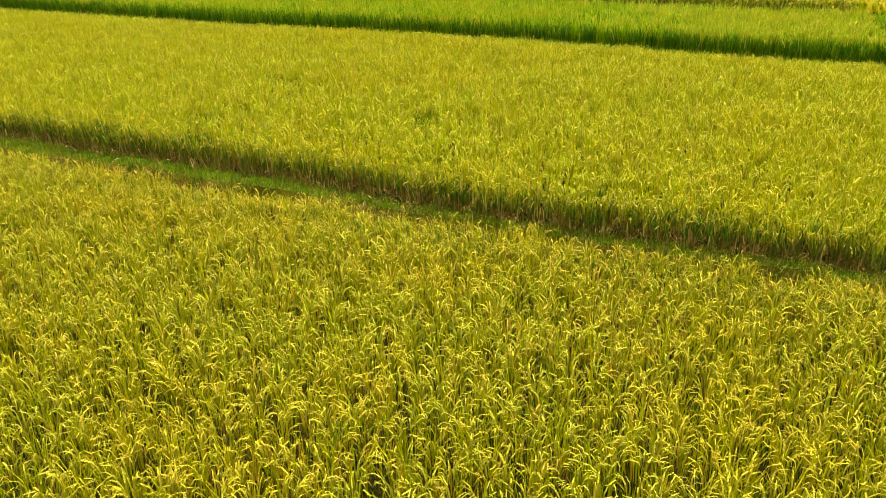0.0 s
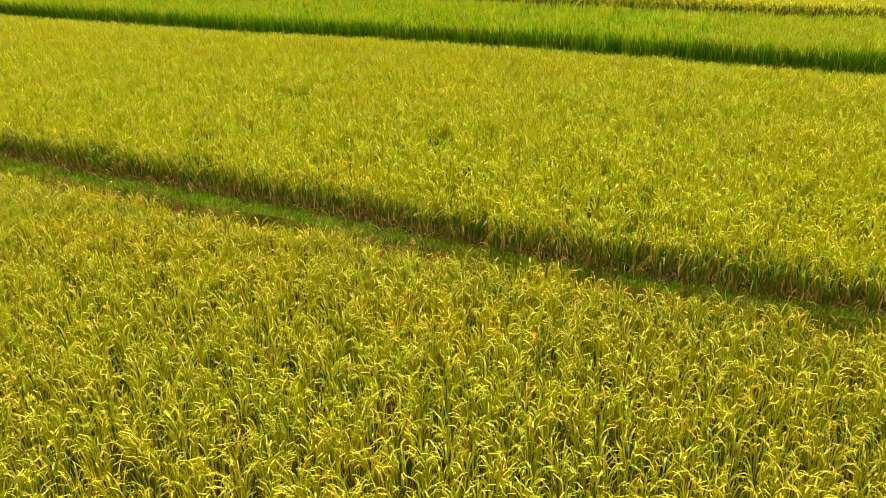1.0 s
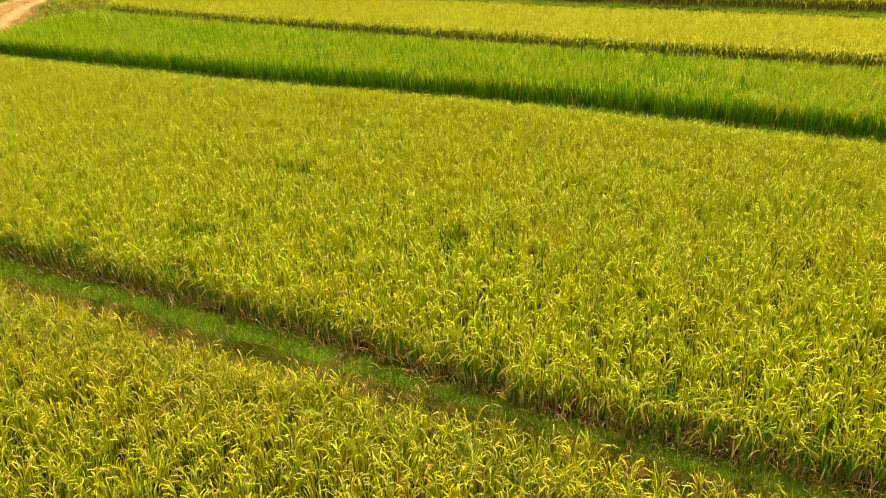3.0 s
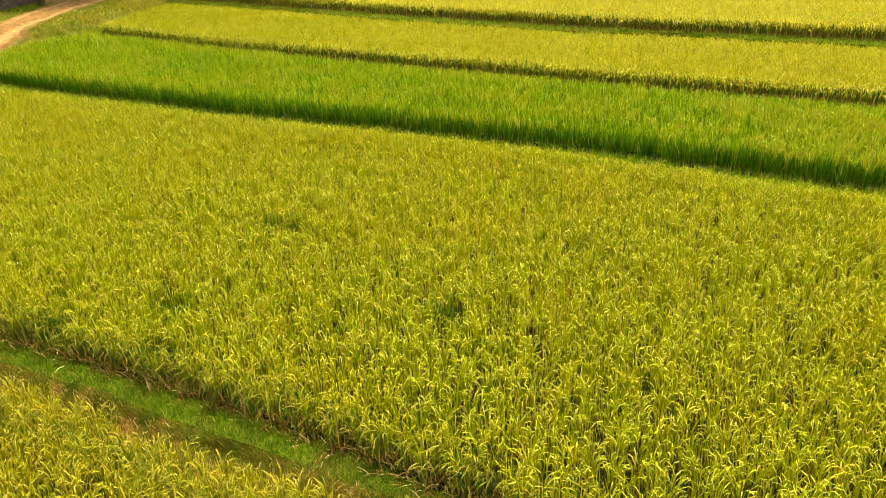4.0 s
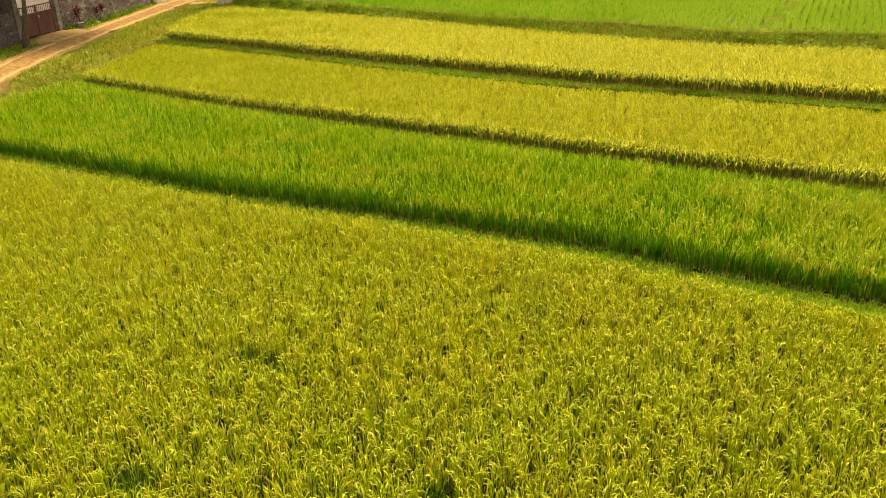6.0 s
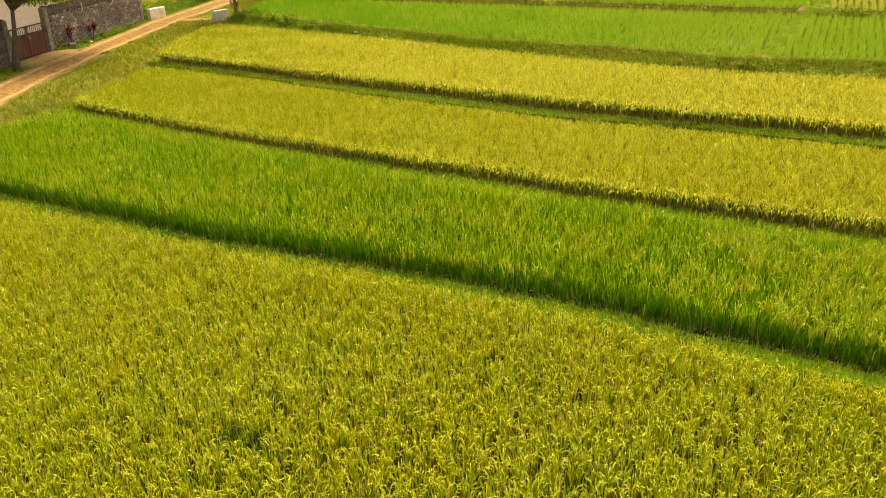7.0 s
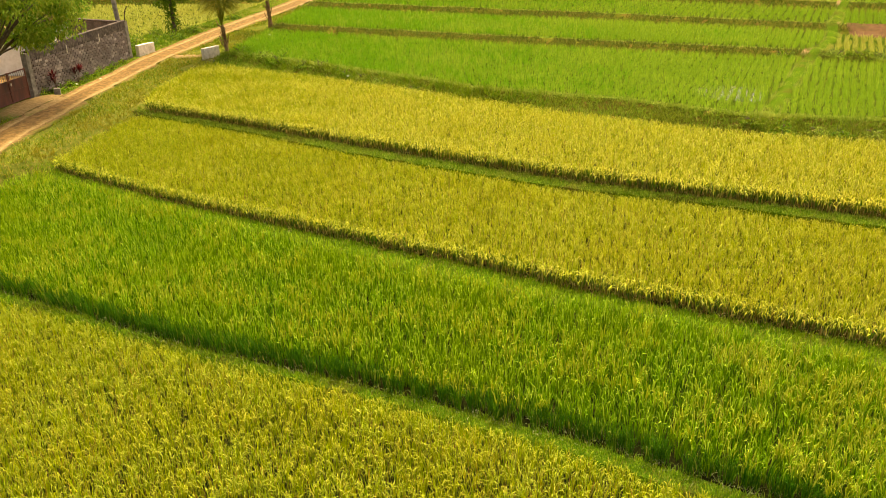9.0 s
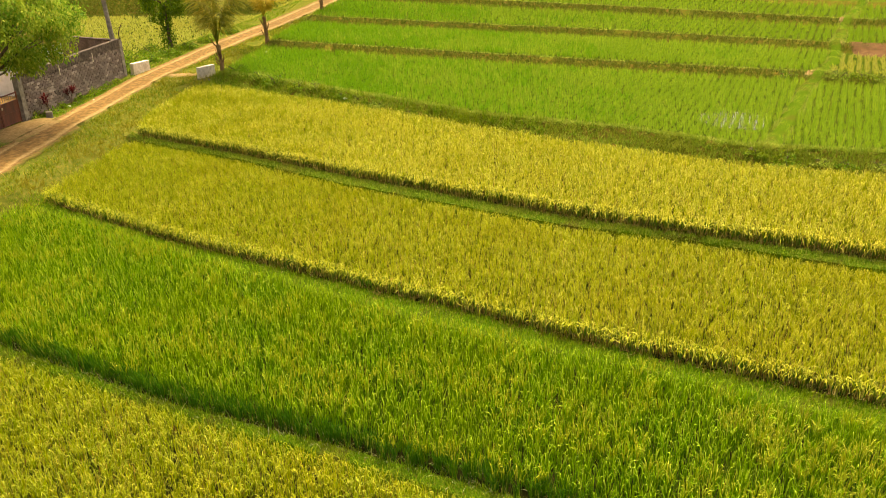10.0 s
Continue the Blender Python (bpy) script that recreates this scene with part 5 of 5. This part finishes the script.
def palm(label, at, trunk_h, trunk_r, fronds, length, seed, mat, lean=(0.1, 0.0), stubs=5, droop=(1.9, 3.0)):
    """A young coconut palm: ringed trunk, old leaf stubs, feather fronds with single leaflets."""
    rng = np.random.default_rng(seed)
    ob = thing("palm", label, "palm tree", at, "roadside palms")
    pts, rad = [], []
    for i in range(15):
        f = i / 14
        pts.append((lean[0] * f * f, lean[1] * f * f, -0.1 + (trunk_h + 0.1) * f))
        rad.append(trunk_r * (1.7 - 0.7 * min(1, f * 3)) * (1.06 if i % 2 else 0.95))
    trunk = part("trunk", tube(pts, rad, 10, seed, 0.12), PALM_BARK, ob, smooth=True)
    top = Vector(pts[-1])
    for k in range(stubs):
        a = rng.uniform(0, 6.28)
        z = trunk_h * rng.uniform(0.25, 0.95)
        q = Vector((lean[0] * (z / trunk_h) ** 2, lean[1] * (z / trunk_h) ** 2, z))
        out = Vector((math.cos(a), math.sin(a), 0))
        part("leaf_stub", tube([q, q + out * 0.22 + Vector((0, 0, 0.22)), q + out * 0.34 + Vector((0, 0, 0.55))], [0.05, 0.035, 0.015], 5), PALM_BARK, trunk)
    for k in range(fronds):
        a = 2 * math.pi * (k * 0.382) + rng.uniform(-0.2, 0.2)
        start = rng.uniform(0.02, 0.42)
        over = rng.uniform(*droop)
        power = rng.uniform(1.4, 2.7)
        n = 22
        pts, p = [top.copy()], top.copy()
        L = length * rng.uniform(0.8, 1.1)
        for i in range(n):
            th = start + over * ((i + 0.5) / n) ** power
            p = p + Vector((math.cos(a) * math.sin(th), math.sin(a) * math.sin(th), math.cos(th))) * (L / n)
            pts.append(p.copy())
        frond = part("frond", tube(pts, [0.03 * (1 - 0.85 * i / n) for i in range(n + 1)], 4), mat, ob)
        base, az, le, be, ln, wd = [], [], [], [], [], []
        for i in range(5, n + 1):
            for side in (-1, 1):
                for half in (0.0, 0.5):
                    q = pts[i - 1].lerp(pts[i], half)
                    f = i / n
                    base.append(q)
                    az.append(a + side * rng.uniform(0.8, 1.25))
                    le.append(rng.uniform(1.2, 1.8))
                    be.append(rng.uniform(0.3, 1.1))
                    ln.append(length * 0.23 * math.sin(math.pi * (0.15 + 0.78 * f)) * rng.uniform(0.8, 1.15))
                    wd.append(0.05)
        v, t = strips(np.array(base), np.array(az), np.array(le), np.array(be), 1.3, np.array(ln), np.array(wd), (0.6, 1.0, 0.8, 0.0), rng.normal(0, 0.6, len(base)))
        part_mesh("frond_blade", mesh_of("frond_blade", v, t, mat), frond)
    return ob


palm("young coconut palm with drooping dull-green fronds beside the bridge", (-14.45, 55.15, floor_z(-14.45, 55.15) - 0.05), 1.7, 0.11, 22, 5.8, 71, PALM_LEAF, (-0.12, 0.0), 12, (0.5, 1.6))
palm("young palm with yellowed fronds on the road verge", (-14.1, 64.0, floor_z(-14.1, 64.0) - 0.05), 1.8, 0.12, 15, 3.2, 72, YELLOW_PALM, (-0.1, 0.1), 8, (1.9, 2.9))
palm("young palm at the far end of the road verge", (-12.95, 77.3, ROAD_Z + 0.2), 2.8, 0.13, 14, 4.0, 73, PALM_LEAF, (0.1, 0.0))


def shrub(label, at, radius, tall, leaves, long, wide, mat, seed, name="shrub", stems=5):
    rng = np.random.default_rng(seed)
    ob = thing(name, label, "shrub", (at[0], at[1], floor_z(at[0], at[1])))
    for k in range(stems):
        a = rng.uniform(0, 6.28)
        tip = Vector((radius * 0.7 * math.cos(a), radius * 0.7 * math.sin(a), tall * rng.uniform(0.6, 0.95)))
        part("stem", tube([(0, 0, -0.05), tip * 0.5 + Vector((0, 0, 0.08)), tip], [0.02, 0.014, 0.006], 5), BARK, ob)
    a, r = rng.uniform(0, 6.28, leaves), radius * rng.random(leaves) ** 0.6
    z = tall * rng.uniform(0.05, 1, leaves) * np.sqrt(np.maximum(0.05, 1 - (r / radius) ** 2 * 0.85)) * (0.8 + 0.3 * np.sin(a * 3 + seed))
    part_mesh("foliage", leaf_mesh("foliage", np.stack([r * np.cos(a), r * np.sin(a), z], 1), 0.5, long, wide, mat, rng, 0.2), ob)
    return ob


BANK_SHRUBS = ((-10.6, 51.75, 0.7, 0.7), (-11.6, 52.6, 0.55, 0.5), (-9.2, 50.8, 0.5, 0.35), (-8.1, 50.3, 0.5, 0.4), (-6.6, 49.0, 0.4, 0.25), (-4.6, 47.4, 0.45, 0.3), (-2.9, 46.1, 0.45, 0.4), (-13.5, 54.6, 0.7, 0.6), (11.6, 38.75, 0.75, 0.55), (12.8, 38.6, 0.5, 0.22), (10.6, 39.3, 0.45, 0.22), (18.3, 51.3, 0.7, 0.45), (19.3, 50.9, 0.7, 0.5), (20.4, 50.5, 0.7, 0.4), (13.6, 38.4, 0.5, 0.2), (14.7, 38.2, 0.5, 0.2), (15.9, 51.9, 0.6, 0.35), (-5.6, 48.2, 0.4, 0.3), (-7.3, 49.6, 0.4, 0.3))
for k, (x, y, r, t) in enumerate(BANK_SHRUBS):
    shrub("low green shrub on the earth bank", (x, y), r, t, int(620 * r), 0.12, 0.05, SHRUB_LEAF if k in (0, 6, 7) else BANK_GRASS if k % 2 else GRASS, 80 + k)
for k, (x, y, r, t) in enumerate(((-21.6, 59.4, 0.9, 0.9), (-22.8, 61.0, 1.0, 1.0), (-20.9, 60.6, 0.8, 0.7), (-20.4, 62.6, 0.8, 0.6), (-21.9, 63.6, 0.9, 0.8), (-19.9, 65.0, 0.7, 0.6), (-24.3, 62.3, 0.9, 0.9), (-20.9, 56.9, 0.5, 0.9), (-19.4, 67.6, 0.7, 0.6), (-23.0, 66.0, 0.9, 0.8), (-26.0, 63.4, 1.0, 0.9), (-18.7, 71.0, 0.6, 0.5))):
    shrub("rank green weeds on the bank below the road", (x, y), r, t, int(750 * r), 0.17, 0.07, SHRUB_LEAF if k % 2 else GRASS, 100 + k, "weed_clump")
for k, (x, y, r, t) in enumerate(((-20.45, 47.6, 0.3, 0.2), (-20.2, 49.4, 0.35, 0.22), (-20.15, 51.1, 0.35, 0.25), (-20.1, 52.4, 0.35, 0.22), (-20.75, 48.7, 0.35, 0.35), (-20.6, 50.4, 0.4, 0.35), (-20.5, 51.8, 0.45, 0.4), (-20.3, 53.1, 0.5, 0.4), (-20.4, 54.4, 0.35, 0.3), (-20.75, 46.9, 0.4, 0.3), (-20.95, 46.5, 0.35, 0.4), (-20.8, 47.9, 0.4, 0.35))):
    shrub("green weeds at the foot of the block wall", (x, y), r, t, int(700 * r), 0.12, 0.05, SHRUB_LEAF if k % 2 else GRASS, 120 + k, "weed_clump")


def cordyline(at, tall, seed):
    rng = np.random.default_rng(seed)
    ob = thing("cordyline", "dark red broad-leaved ornamental plant by the wall", "plant", (at[0], at[1], floor_z(*at)), "red plants by the wall")
    for k in range(3):
        a = rng.uniform(0, 6.28)
        tip = Vector((0.16 * math.cos(a), 0.16 * math.sin(a), tall * rng.uniform(0.6, 1)))
        stem = part("stem", tube([(0, 0, -0.05), tip * 0.55, tip], [0.022, 0.018, 0.012], 6), BARK, ob)
        n = 16
        b = np.tile(np.array(tip), (n, 1)) - np.stack([np.zeros(n), np.zeros(n), rng.uniform(0, 0.22, n)], 1)
        v, t = strips(b, rng.uniform(0, 6.28, n), rng.uniform(0.2, 1.1, n), rng.uniform(0.4, 1.3, n), 1.4, rng.uniform(0.25, 0.45, n), np.full(n, 0.075), (0.3, 1.0, 0.9, 0.0), rng.normal(0, 0.4, n))
        part_mesh("leaf_tuft", mesh_of("leaf_tuft", v, t, RED_LEAF), stem)


cordyline((-20.6, 47.2), 0.95, 131)
cordyline((-20.7, 49.6), 0.75, 132)


def planter():
    ob = thing("planter", "small grey cement block standing by the wall", "planter", (-20.25, 46.5, floor_z(-20.25, 46.5)), turn=25)
    bm = bmesh.new()
    box(bm, 0, 0, 0.17, 0.28, 0.28, 0.36, 0.02)
    part("body", bm, PILLAR, ob)


planter()


def pole():
    ob = thing("utility_pole", "grey leaning concrete utility pole behind the wall", "pole", (-21.5, 57.4, ROAD_Z))
    part("shaft", tube([(0, 0, -0.1), (-0.12, 0, 2.5), (-0.27, 0.0, 5.0), (-0.42, 0, 7.5)], [0.15, 0.135, 0.12, 0.10], 12), PILLAR, ob, smooth=True)


pole()


def stake(at, pts, r):
    ob = thing("iron_stake", "bent rusty iron rod on the wall end", "rod", at)
    part("rod", tube(pts, [r] * len(pts), 6), WIRE, ob)


stake((-20.62, 56.2, ROAD_Z + 1.6), [(0, 0, 0), (0.0, 0, 0.85), (0.08, 0.05, 1.15), (0.2, 0.1, 1.35)], 0.03)
stake((-21.25, 52.1, ROAD_Z + 1.7), [(0, 0, 0), (-0.05, 0, 0.6), (-0.1, 0.1, 0.95), (-0.5, 0.2, 1.05), (-1.0, 0.3, 0.95)], 0.03)


def litter(at, seed):
    """A crumpled scrap."""
    bm = bmesh.new()
    bmesh.ops.create_icosphere(bm, subdivisions=2, radius=0.11)
    for v in bm.verts:
        v.co = Vector((v.co.x, v.co.y * 0.7, v.co.z * 0.4)) * (1 + 0.5 * noise.noise(v.co * 14 + Vector((seed, 0, 0))))
    me = bpy.data.meshes.new("litter")
    bm.to_mesh(me)
    bm.free()
    me.materials.append(LITTER)
    ob = tagged(new("litter", me), "crumpled white scrap lying in the grass", "litter")
    ob.location = (at[0], at[1], floor_z(*at) + 0.04)


for k, at in enumerate(((-19.75, 50.0), (-20.5, 48.9), (-13.5, 61.3), (-6.4, 48.75))):
    litter(at, k * 7.0)
